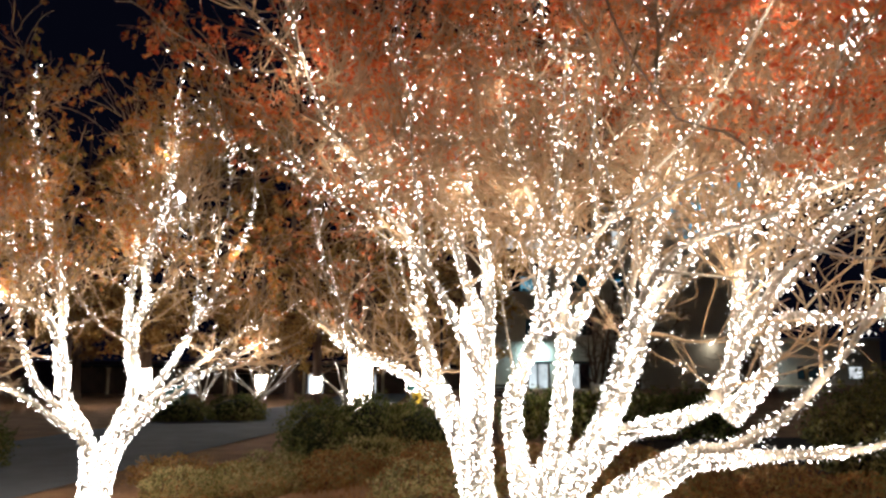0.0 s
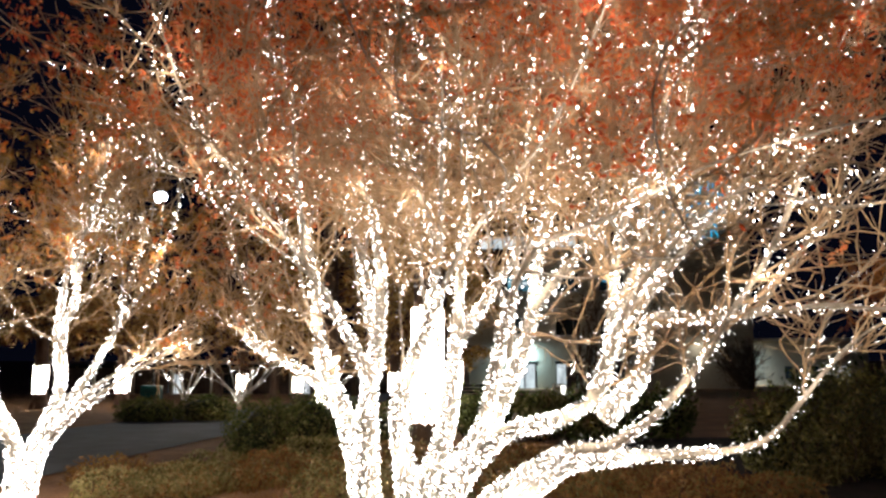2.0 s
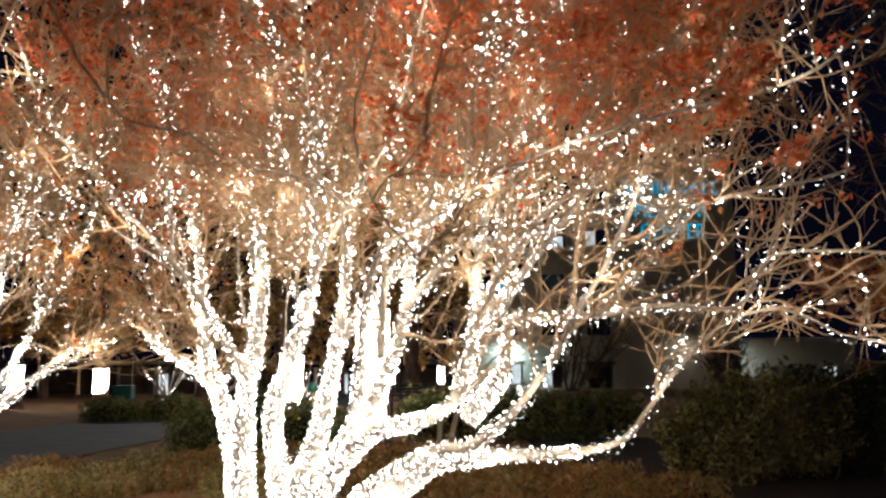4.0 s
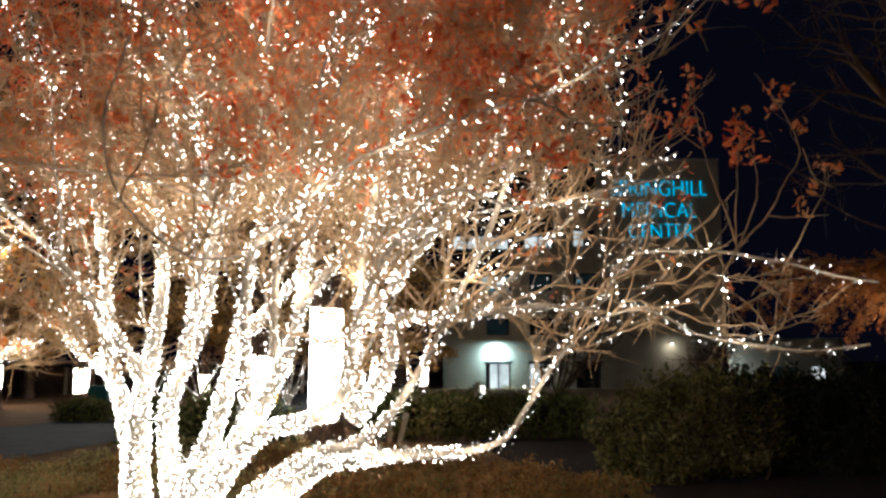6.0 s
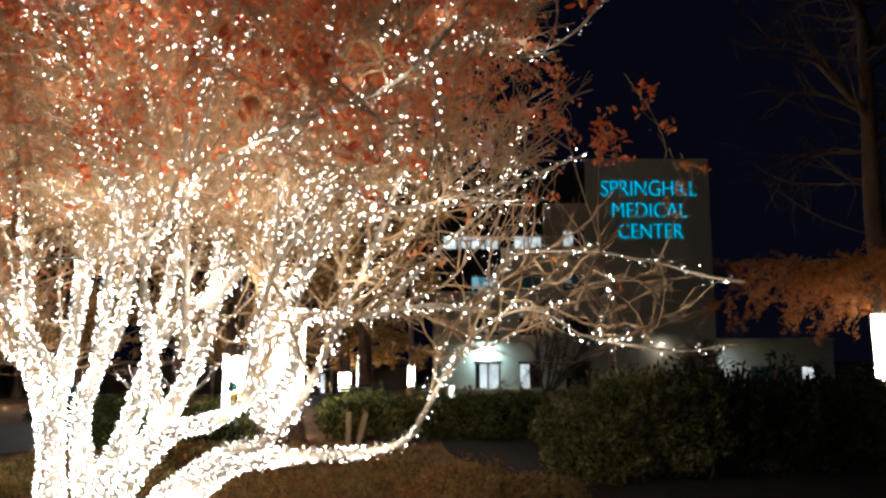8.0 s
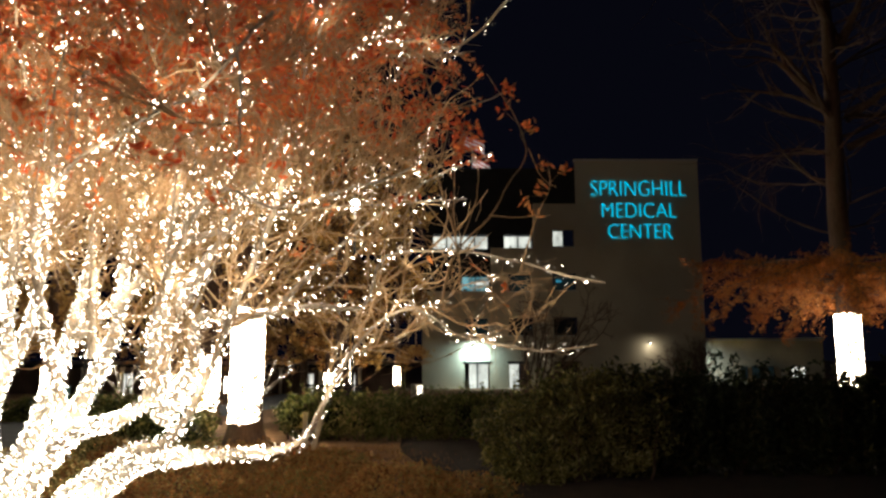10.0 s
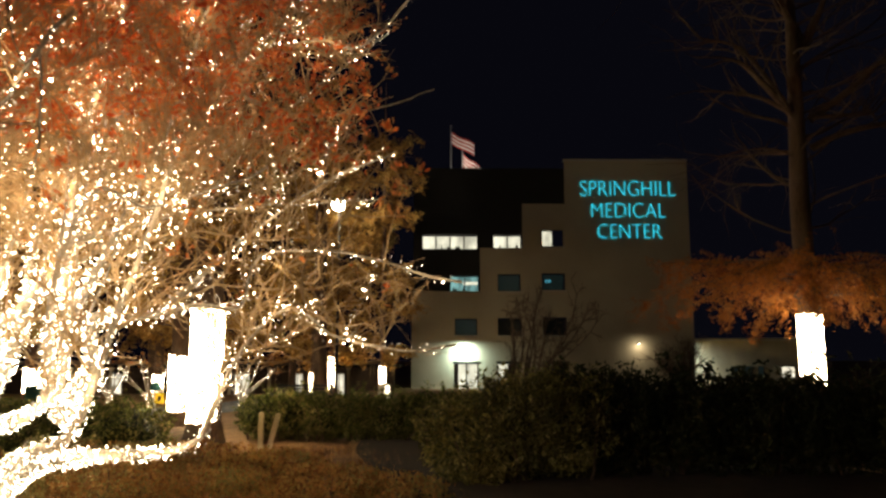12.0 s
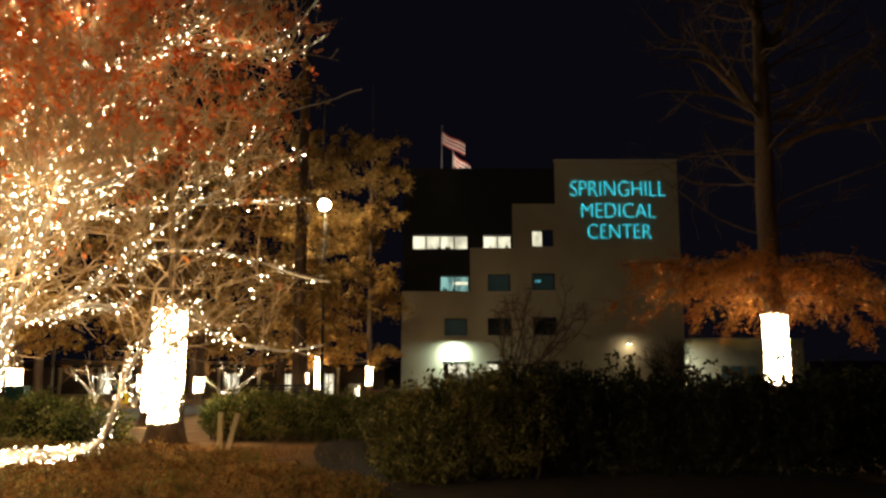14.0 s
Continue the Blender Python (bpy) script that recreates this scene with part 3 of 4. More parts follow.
MAIN += [
    ([(3.67, 3.00, 2.93), (3.69, 2.99, 2.80), (3.68, 3.00, 2.62), (3.65, 3.01, 2.42)], 0.007, 0.004),
]
SPRAYS = [
    ([(4.53, 4.6, 1.98), (4.53, 4.3, 2.1), (4.60, 4.2, 2.29), (4.78, 4.2, 2.48), (4.89, 4.2, 2.67), (5.00, 4.2, 2.86), (4.93, 4.2, 3.07), (4.79, 4.2, 3.32)], 0.009, 9),
    ([(4.60, 4.2, 2.29), (4.52, 4.2, 2.54), (4.44, 4.25, 2.87), (4.39, 4.2, 3.10), (4.36, 4.2, 3.27)], 0.006, 9),
    ([(4.59, 4.2, 2.29), (4.56, 4.1, 2.61), (4.59, 4.1, 2.87), (4.66, 4.15, 3.02)], 0.005, 12),
    ([(4.78, 4.2, 2.47), (4.97, 4.25, 2.48), (5.15, 4.2, 2.49)], 0.005, 2),
    ([(4.44, 4.25, 2.87), (4.30, 4.2, 2.95), (4.26, 4.2, 3.02)], 0.004, 7),
    ([(5.00, 4.2, 2.86), (5.08, 4.25, 2.70), (5.14, 4.2, 2.64)], 0.004, 3),
    ([(4.98, 4.5, 2.20), (5.03, 4.3, 2.41), (5.11, 4.2, 2.64), (5.10, 4.2, 2.80)], 0.005, 6),
    ([(4.60, 4.2, 2.29), (4.70, 4.15, 2.57), (4.69, 4.15, 2.77), (4.59, 4.1, 3.02)], 0.005, 8),
    ([(4.62, 4.7, 2.33), (4.50, 4.5, 2.50), (4.30, 4.4, 2.70), (4.20, 4.4, 2.86)], 0.005, 5),
]
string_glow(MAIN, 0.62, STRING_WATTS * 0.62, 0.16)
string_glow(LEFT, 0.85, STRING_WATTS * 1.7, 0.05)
myrtle("crape_myrtle_tree", "many-stemmed crape myrtle with red autumn leaves, wrapped in lights", MAIN, RED_LEAF, 11, "red crape myrtle", first=15, second=9, third=4, leaf_size=0.028, leaves=9.8, leafless=2.5, lit=0.78, crown=(1.2, 6.6), dense=0.025, taper=3.0, shoots=46, sprays=SPRAYS, thin=(3.5, 4.9), gaps=[((3.1, 6.0, 2.75), (0.6, 2.2, 0.4)), ((4.4, 6.0, 2.85), (1.1, 2.6, 0.55)), ((-2.75, 7.5, 5.0), (1.1, 3.2, 1.9))])
myrtle("crape_myrtle_tree", "smaller crape myrtle, golden brown leaves, forked stems wrapped in lights", LEFT, GOLD_LEAF, 23, "golden crape myrtle", first=15, second=8, third=4, leaf_size=0.042, leaves=6.4, lit=0.4, crown=(-4.9, 10.8), dense=0.028, bulb=0.0064, taper=2.6, leafless=2.2, shoots=14, bare_core=(0.05, 0.5), gaps=[((-3.4, 10.8, 4.1), (1.15, 3.0, 0.75)), ((-4.2, 10.8, 2.2), (1.6, 2.5, 0.8))])


def far_myrtle(at, seed):
    """A lit crape myrtle far across the lawn."""
    rng = np.random.default_rng(seed)
    limbs = []
    for k in range(8):
        a = k * 0.785 + rng.uniform(-0.2, 0.2)
        w = rng.uniform(0.5, 1.0)
        limbs.append(([(at[0], at[1], at[2]), (at[0] + 0.25 * math.cos(a), at[1] + 0.25 * math.sin(a), at[2] + 0.6), (at[0] + 1.2 * w * math.cos(a), at[1] + 1.2 * w * math.sin(a), at[2] + 1.3), (at[0] + 2.4 * w * math.cos(a), at[1] + 2.4 * w * math.sin(a), at[2] + 1.7 + rng.uniform(0, 1.1))], 0.11, 0.012))
    myrtle("crape_myrtle_tree", "distant crape myrtle wrapped in lights on the far lawn", limbs, GOLD_LEAF, seed, "distant crape myrtle", first=8, second=5, third=2, leaf_size=0.06, leaves=3, lit=0.3, crown=at[:2], dense=0.10, leafless=at[2] + 1.7, taper=1.3, bare_core=(0, 0.1), coarse=2.2, bulb=0.012, most=0)


for k, (x, y) in enumerate([(-6.2, 46), (-10.5, 43), (-16.6, 52)]):
    far_myrtle((x, y, ground_z(x, y)), 90 + k)


# ---- cypresses with wrapped trunks ----
def trunk_wrap(parent_at, radius, low, high, seed, spacing, size):
    """A net of bulbs laid closely round a trunk."""
    rng = np.random.default_rng(seed)
    wrap = thing("light_wrap", (parent_at[0], parent_at[1], parent_at[2] + low), "dense band of warm white mini lights wound round a trunk", "string lights", "string lights in the trees")
    n = int(2 * math.pi * radius * (high - low) / spacing ** 2)
    turns_n = (high - low) / spacing
    k = np.linspace(0, 1, n)
    a = k * turns_n * 2 * math.pi
    r = radius + 0.012 + rng.normal(size=n) * 0.004
    at = np.stack([parent_at[0] + r * np.cos(a), parent_at[1] + r * np.sin(a), parent_at[2] + low + k * (high - low) + rng.normal(size=n) * spacing * 0.3], -1)
    wires, bulbs = Bundle(), Bundle()
    m = max(20, int(turns_n * 14))
    kk = np.linspace(0, 1, m)
    aa = kk * turns_n * 2 * math.pi
    wires.tube(np.stack([parent_at[0] + (radius + 0.004) * np.cos(aa), parent_at[1] + (radius + 0.004) * np.sin(aa), parent_at[2] + low + kk * (high - low)], -1), np.full(m, 0.003), 3)
    bulbs.shapes(BULB_V, BULB_F, at, size * rng.uniform(0.8, 1.2, n), turns(rng, n))
    wires.mesh("cable", CABLE, wrap)
    bulbs.mesh("bulb_run", WRAP_GLASS, wrap, "glowing warm white bulbs", "stuff")


def cypress(at, radius, height, skirt, reach, seed, needle, label, sprays=26, bare=True, tufts=260, wrap=(0.4, 2.7), spacing=0.026, size=0.011, droop=-0.10, needle_size=(0.035, 0.075), spread=0.035, boughs=(), haze=0, glow=0.0, fine=False):
    """A tall straight trunk with drooping feathery boughs and bare upper branches."""
    rng = np.random.default_rng(seed)
    tree = thing("bald_cypress", at, label, "tree")
    x, y, z = at
    hs = np.array([-0.1, 0.15, 0.5, 1.2, 2.7, 5, height * 0.6, height])
    line = np.stack([x + 0.03 * np.sin(hs), y + 0.03 * np.cos(hs * 1.3), z + hs], -1)
    flare = radius * np.array([1.75, 1.4, 1.12, 1.02, 0.98, 0.92, 0.66, 0.06])
    body = Bundle()
    axis = curve_through(line, 0.3)
    body.tube(axis, np.interp(axis[:, 2] - z, hs, flare), 14)
    body.mesh("trunk", CYPRESS_BARK, tree, smooth=True)
    limbs, needles = Bundle(), Bundle()
    spots, frames = [], []
    for i in range(sprays):
        a = 2 * math.pi * (i * 0.381966 + rng.uniform(-0.05, 0.05))
        h = rng.uniform(*skirt)
        length = reach * rng.uniform(0.6, 1.1)
        b = wander(rng, (x, y, z + h), (math.cos(a), math.sin(a), 0.35), length, 10, 0.08, droop)
        limbs.tube(b, np.linspace(0.04, 0.008, len(b)), 5)
        for _ in range(tufts // 10):
            j = rng.integers(2, len(b))
            c = wander(rng, b[j], unit(b[j] - b[j - 1]) * 0.7 + rng.normal(size=3) * 0.6 + np.array([0, 0, -0.25]), rng.uniform(0.3, 0.8), 5, 0.15, -0.14)
            if spread < 0.1:
                limbs.tube(c, np.linspace(0.006, 0.002, len(c)), 3)
            m = 22 if fine else 12
            s = rng.uniform(0, len(c) - 1.01, m)
            k = s.astype(int)
            spots.append(c[k] + (c[k + 1] - c[k]) * (s - k)[:, None] + rng.normal(size=(m, 3)) * spread)
    if bare:
        for pts, r0 in boughs:
            b = curve_through(pts, 0.3)
            b = b + np.cumsum(rng.normal(size=b.shape) * 0.012, axis=0)
            limbs.tube(b, np.linspace(r0 * 1.3, 0.02, len(b)), 7)
            for _ in range(9):
                j = rng.integers(3, len(b))
                c = wander(rng, b[j], unit(b[j] - b[j - 1]) + rng.normal(size=3) * 0.6, rng.uniform(0.7, 1.8), 6, 0.14, 0.02)
                limbs.tube(c, np.linspace(0.026, 0.006, len(c)), 4)
        for i in range(12):
            a = rng.uniform(0, 6.283)
            h = skirt[1] + (height - skirt[1]) * rng.uniform(0.02, 0.75)
            b = wander(rng, (x, y, z + h), (math.cos(a), math.sin(a), 0.5), rng.uniform(1.5, 3.6), 9, 0.13, 0.03)
            limbs.tube(b, np.linspace(0.05, 0.008, len(b)), 5)
            for _ in range(6):
                j = rng.integers(2, len(b))
                c = wander(rng, b[j], unit(b[j] - b[j - 1]) + rng.normal(size=3) * 0.6, rng.uniform(0.5, 1.2), 5, 0.15, 0.02)
                limbs.tube(c, np.linspace(0.012, 0.003, len(c)), 3)
    for _ in range(haze):
        # the fine rusty twigs of the upper crown
        a, h = rng.uniform(0, 6.283), rng.uniform(skirt[1] + 0.4, height - 2)
        b = wander(rng, (x, y, z + h), (math.cos(a), math.sin(a), 0.35), rng.uniform(2.0, 5.0), 8, 0.14, 0.02)
        limbs.tube(b, np.linspace(0.03, 0.008, len(b)), 4)
        for _ in range(9):
            j = rng.integers(3, len(b))
            c = wander(rng, b[j], unit(b[j] - b[j - 1]) + rng.normal(size=3) * 0.7, rng.uniform(0.6, 1.5), 5, 0.18, 0.0)
            limbs.tube(c, np.linspace(0.010, 0.004, len(c)), 3)
    limbs.mesh("bough_growth", CYPRESS_BARK, tree, "thin grey branches", "stuff")
    spots = np.concatenate(spots)
    n = len(spots)
    needles.shapes(NEEDLE_V if fine else LEAF_V, LEAF_F, spots, rng.uniform(*needle_size, n), turns(rng, n))
    needles.mesh("foliage", needle, tree, "feathery autumn foliage", "stuff")
    if wrap:
        trunk_wrap(at, radius * 1.04, wrap[0], wrap[1], seed + 1, spacing, size)
    for k in range(3 if glow else 0):
        # the wrap's light on the boughs over it
        d = bpy.data.lights.new("wrap_light", "POINT")
        d.energy, d.shadow_soft_size, d.color = glow / 3, 0.08, (1.0, 0.79, 0.55)
        new("wrap_light", d).location = (x + (radius + 0.55) * math.cos(k * 2.09 - 0.5), y + (radius + 0.55) * math.sin(k * 2.09 - 0.5), z + wrap[1] - 0.5)
    return tree


BOUGHS = [
    ([(13.67, 17.4, 7.38), (13.25, 17.15, 7.63), (12.65, 16.9, 8.09), (12.18, 16.65, 8.37), (11.65, 16.4, 8.43)], 0.09),
    ([(13.43, 17.0, 7.31), (13.03, 17.25, 7.7), (12.66, 17.5, 7.92), (12.21, 17.75, 8.07)], 0.05),
    ([(14.06, 17.4, 7.28), (14.57, 17.15, 7.64), (15.14, 16.9, 8.1), (15.56, 16.65, 8.54), (16.19, 16.4, 8.78)], 0.08),
    ([(13.88, 17.0, 7.21), (14.73, 17.25, 7.34), (15.67, 17.5, 7.48)], 0.05),
    ([(14.03, 17.4, 6.55), (14.65, 17.15, 6.85), (15.45, 16.9, 6.99), (16.19, 16.65, 7.05), (16.96, 16.4, 7.02)], 0.07),
    ([(13.95, 17.4, 9.13), (13.63, 17.15, 9.58), (13.28, 16.9, 10.03), (13.09, 16.65, 10.74)], 0.11),
    ([(13.99, 17.4, 8.99), (14.16, 17.15, 9.51), (14.34, 16.9, 9.96), (14.48, 16.65, 10.74)], 0.1),
    ([(13.43, 17.0, 7.31), (12.93, 17.25, 8.36), (12.38, 17.5, 9.16), (11.65, 17.75, 9.41)], 0.06),
]
cypress((13.63, 17.2, -0.1), 0.235, 14.0, (2.95, 3.95), 3.4, 41, RUST_NEEDLE, "tall bald cypress with rust-orange drooping boughs and a light-wrapped trunk", sprays=32, tufts=330, wrap=(1.2, 2.78), droop=-0.075, boughs=BOUGHS, haze=42, glow=30.0, fine=True)
cypress((0.56, 15.9, -0.03), 0.30, 13.0, (3.2, 7.5), 2.8, 57, BROWN_NEEDLE, "bald cypress with brown foliage and a thick light-wrapped trunk", sprays=46, tufts=300, wrap=(0.44, 2.75), bare=False, droop=-0.04, glow=20.0)
for k, (x, y, r, top) in enumerate([(-2.85, 24.7, 0.33, 1.8), (-16.6, 42, 0.34, 1.2), (-11.2, 46, 0.28, 0.8), (-7.9, 46, 0.26, 0.65), (-1.5, 50, 0.2, 1.85), (-2.4, 49, 0.34, 0.85), (1.75, 50, 0.18, 1.25), (0.72, 30, 0.26, 0.0), (-19, 38, 0.3, 1.4)]):
    g = ground_z(x, y)
    near = y < 31
    cypress((x, y, g), r, 10.0 if y < 30 or x < -6 else 21.0, (3.0, 5.6) if near or x < -6 else (2.3, 17.0), 2.2 if not top else 3.2 if near or x < -6 else 2.5 if x > 1 else 3.6, 70 + k, BROWN_NEEDLE, "distant bald cypress with brown foliage and a light-wrapped trunk" if top else "distant bald cypress with brown foliage and a plain trunk", sprays=14 if not top else 22 if near or x < -6 else 74, tufts=130, wrap=(0.45 if near else 0.75, top - g) if top else (), spacing=0.045, size=0.019, bare=False, droop=-0.04, needle_size=(0.05, 0.11) if near else (0.07, 0.15), spread=0.06 if near else 0.12, glow=26.0 if x in (-2.85, -16.6) else 0.0)

for k, (x, y, h) in enumerate([(-29, 60, 22), (-23, 57, 24), (-17.5, 62, 25), (-12, 58, 23), (-6.5, 63, 24), (-36, 58, 23)]):
    cypress((x, y, ground_z(x, y)), 0.32, h, (2.6, h - 2.0), 4.6, 150 + k, BROWN_NEEDLE, "tall brown-leaved tree standing behind the far lawn", sprays=70, tufts=70, wrap=(), bare=False, droop=-0.03, needle_size=(0.12, 0.26), spread=0.18)


# ---- hedges, shrubs and ground cover ----
def leaf_mass(name, label, category, lumps, n, size, material, seed, stems=0, base=None, core=0.68, sprigs=0):
    """A shrub or hedge: woody stems under a skin of leaves, thinner inside. lumps: centre and three radii."""
    rng = np.random.default_rng(seed)
    at = base or (lumps[0][0], lumps[0][1], ground_z(lumps[0][0], lumps[0][1]))
    shrub = thing(name, at, label, category)
    vol = np.array([l[3] * l[4] + l[4] * l[5] + l[3] * l[5] for l in lumps])
    pick = rng.choice(len(lumps), n, p=vol / vol.sum())
    c = np.array([l[:3] for l in lumps])[pick]
    r = np.array([l[3:6] for l in lumps])[pick]
    d = rng.normal(size=(n, 3))
    d /= np.linalg.norm(d, axis=1, keepdims=True)
    bump = np.array([noise.noise((p[0] * 2.2, p[1] * 2.2, p[2] * 2.2 + k)) for p, k in zip(d * 1.4, pick * 3.1)])
    k = (rng.uniform(0.45, 1.0, n) ** 0.4) * (1 + 0.34 * bump)
    far = rng.random(n) < 0.04
    k = np.where(far, k * rng.uniform(1.0, 1.18, n), k)
    p = c + d * r * k[:, None]
    low = np.array([ground_z(q[0], q[1]) for q in p]) + 0.02
    p[:, 2] = np.maximum(p[:, 2], low + rng.uniform(0, 0.25, n) * (p[:, 2] < low))
    leaves = Bundle()
    leaves.shapes(LEAF_V, LEAF_F, p, size * rng.uniform(0.6, 1.3, n), turns(rng, n))
    leaves.mesh("foliage", material, shrub, "", "stuff")
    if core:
        # solid dark blobs, added to block light and darken the gaps between leaves
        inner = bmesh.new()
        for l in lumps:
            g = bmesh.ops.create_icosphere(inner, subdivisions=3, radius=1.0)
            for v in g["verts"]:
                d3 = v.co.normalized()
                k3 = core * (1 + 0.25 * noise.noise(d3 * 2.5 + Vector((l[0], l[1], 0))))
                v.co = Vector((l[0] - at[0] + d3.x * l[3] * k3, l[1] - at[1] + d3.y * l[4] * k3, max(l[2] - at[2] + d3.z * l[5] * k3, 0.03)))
        part("blocking_core", inner, DARK_LEAF, shrub, "dark solid core added to block light between the leaves", "stuff")
    wood = Bundle()
    sprig_leaves = []
    for _ in range(sprigs):
        l = lumps[int(rng.integers(len(lumps)))]
        a, u = rng.uniform(0, 6.283), rng.uniform(0.25, 1.0)
        s = np.array([l[0] + l[3] * math.cos(a) * math.sqrt(1 - u * u), l[1] + l[4] * math.sin(a) * math.sqrt(1 - u * u), l[2] + l[5] * u]) * 1.0
        e = wander(rng, s - np.array([0, 0, 0.15]), (math.cos(a) * 0.6, math.sin(a) * 0.6, 1.0), rng.uniform(0.2, 0.5), 5, 0.15, 0)
        wood.tube(e, np.linspace(0.006, 0.002, len(e)), 3)
        m = 14
        k = rng.integers(1, len(e), m)
        sprig_leaves.append(e[k] + rng.normal(size=(m, 3)) * 0.035)
    if sprigs:
        q = np.concatenate(sprig_leaves)
        more = Bundle()
        more.shapes(LEAF_V, LEAF_F, q, size * rng.uniform(0.7, 1.3, len(q)), turns(rng, len(q)))
        more.mesh("sprig_foliage", material, shrub, "", "stuff")
    for _ in range(max(stems, 6)):
        i = rng.integers(len(lumps))
        l = lumps[i]
        s = np.array([l[0] + rng.uniform(-0.55, 0.55) * l[3], l[1] + rng.uniform(-0.55, 0.55) * l[4], 0])
        s[2] = ground_z(s[0], s[1]) - 0.02
        e = wander(rng, s, (rng.normal() * 0.25, rng.normal() * 0.25, 1), (l[2] + l[5] * 0.7) - s[2], 6, 0.12, 0)
        wood.tube(e, np.linspace(0.022, 0.006, len(e)), 5)
    wood.mesh("woody_growth", CYPRESS_BARK, shrub, "bare woody stems", "stuff")
    return shrub


def row_of_lumps(x0, x1, y, rx, ry, top, base, seed):
    rng = np.random.default_rng(seed)
    out, x = [], x0
    while x < x1:
        h = (top - base) / 2 * rng.uniform(0.9, 1.08)
        out.append((x, y + rng.uniform(-0.15, 0.15), base + h, rx * rng.uniform(0.85, 1.15), ry, h))
        x += rx * 1.1
    return out


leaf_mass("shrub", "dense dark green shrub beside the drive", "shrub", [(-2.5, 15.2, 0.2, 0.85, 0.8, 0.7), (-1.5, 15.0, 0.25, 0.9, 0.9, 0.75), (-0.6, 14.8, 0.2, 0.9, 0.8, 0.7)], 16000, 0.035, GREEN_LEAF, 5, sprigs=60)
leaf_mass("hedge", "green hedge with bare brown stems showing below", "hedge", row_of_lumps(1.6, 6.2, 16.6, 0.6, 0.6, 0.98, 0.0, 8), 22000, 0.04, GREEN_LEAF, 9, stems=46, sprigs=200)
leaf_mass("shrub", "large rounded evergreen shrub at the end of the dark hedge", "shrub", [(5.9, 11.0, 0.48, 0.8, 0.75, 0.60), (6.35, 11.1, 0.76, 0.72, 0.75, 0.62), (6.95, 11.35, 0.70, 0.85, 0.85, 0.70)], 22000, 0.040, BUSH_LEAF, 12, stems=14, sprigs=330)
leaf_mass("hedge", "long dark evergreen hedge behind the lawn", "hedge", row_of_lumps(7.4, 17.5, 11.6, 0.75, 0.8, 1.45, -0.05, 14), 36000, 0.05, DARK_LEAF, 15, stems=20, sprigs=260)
leaf_mass("shrub", "low green shrub on the far side of the drive", "shrub", [(-7.4, 27, -0.1, 1.1, 0.8, 0.6), (-9.2, 26.5, -0.1, 1.1, 0.8, 0.55)], 6000, 0.05, GREEN_LEAF, 21)
leaf_mass("shrub", "green shrub at the edge of the drive", "shrub", [(-9.6, 15.0, 0.1, 1.2, 0.9, 0.6)], 5000, 0.045, GREEN_LEAF, 22)
cover = [(-4.1, 13.2, 1.1, 0.5), (-2.7, 12.4, 1.0, 0.45), (-2.6, 13.9, 1.0, 0.4), (-1.2, 12.3, 1.0, 0.5), (-0.7, 13.7, 1.1, 0.4), (-3.6, 11.9, 0.9, 0.4), (0.5, 11.9, 1.1, 0.5), (0.4, 9.8, 1.2, 0.5), (2.0, 9.7, 1.3, 0.45), (2.3, 11.9, 1.1, 0.45), (3.4, 10.3, 1.1, 0.45), (4.4, 9.4, 0.9, 0.4)]
for k, (x, y, rx, ry) in enumerate(cover):
    leaf_mass("groundcover_patch", "low clipped patch of olive-brown groundcover", "groundcover", [(x - rx * 0.5, y, ground_z(x, y) + 0.1, rx * 0.7, ry, 0.38), (x + rx * 0.5, y + 0.1, ground_z(x, y) + 0.09, rx * 0.7, ry * 0.9, 0.26)], 3900, 0.030, OLIVE_LEAF if x < 1.5 and k % 3 else RUST_COVER, 30 + k, core=0)


def dry_lawn(seed, n):
    rng = np.random.default_rng(seed)
    p = np.stack([rng.uniform(-4, 9, n), rng.uniform(7.2, 15.5, n), np.zeros(n)], -1)
    keep = np.array([noise.noise((q[0] * 0.55, q[1] * 1.1, 7)) for q in p]) > -0.15
    p = p[keep]
    p = p[p[:, 0] < 8.2 - 0.31 * p[:, 1] + rng.normal(size=len(p)) * 0.45]
    p[:, 2] = [ground_z(q[0], q[1]) - 0.01 for q in p]
    a = rng.uniform(0, 6.283, len(p))
    c, s, o, i = np.cos(a), np.sin(a), np.zeros(len(p)), np.ones(len(p))
    fr = np.stack([np.stack([c, -s, o], -1), np.stack([s, c, o], -1), np.stack([o, o, i], -1)], 1)
    lawn = Bundle()
    lawn.shapes(BLADE_V, BLADE_F, p, rng.uniform(0.04, 0.11, len(p)), fr)
    tagged(lawn.mesh("dry_grass", BLADE, None), "short dry brown grass and fallen pine straw", "grass", kind="stuff")


dry_lawn(3, 45000)


# ---- hospital building ----
CYAN = glowing("cyan_sign_letter", (0.005, 0.58, 0.90), 0.85)
LIT_WARM = lit_room("lit_room_wall", (0.26, 0.245, 0.22), (0.58, 0.55, 0.49), 1.1)
LIT_COOL = lit_room("lit_room_cool", (0.03, 0.07, 0.08), (0.12, 0.25, 0.28), 1.6)
DIM_ROOM = glowing("dim_room", (0.25, 0.5, 0.55), 0.007)
DARK_ROOM = surface("dark_room", (0.006, 0.007, 0.008), (0.012, 0.013, 0.014), 1, 9, 0.7, 0)
m_glass, gn, gl, gb = nodes_of("window_glass")
gb.inputs["Base Color"].default_value = (0.9, 0.95, 0.95, 1)
gb.inputs["Transmission Weight"].default_value = 1.0
gb.inputs["Roughness"].default_value = 0.02
gb.inputs["IOR"].default_value = 1.1
GLASS = m_glass
FACE = 70.0
BASE = -1.6


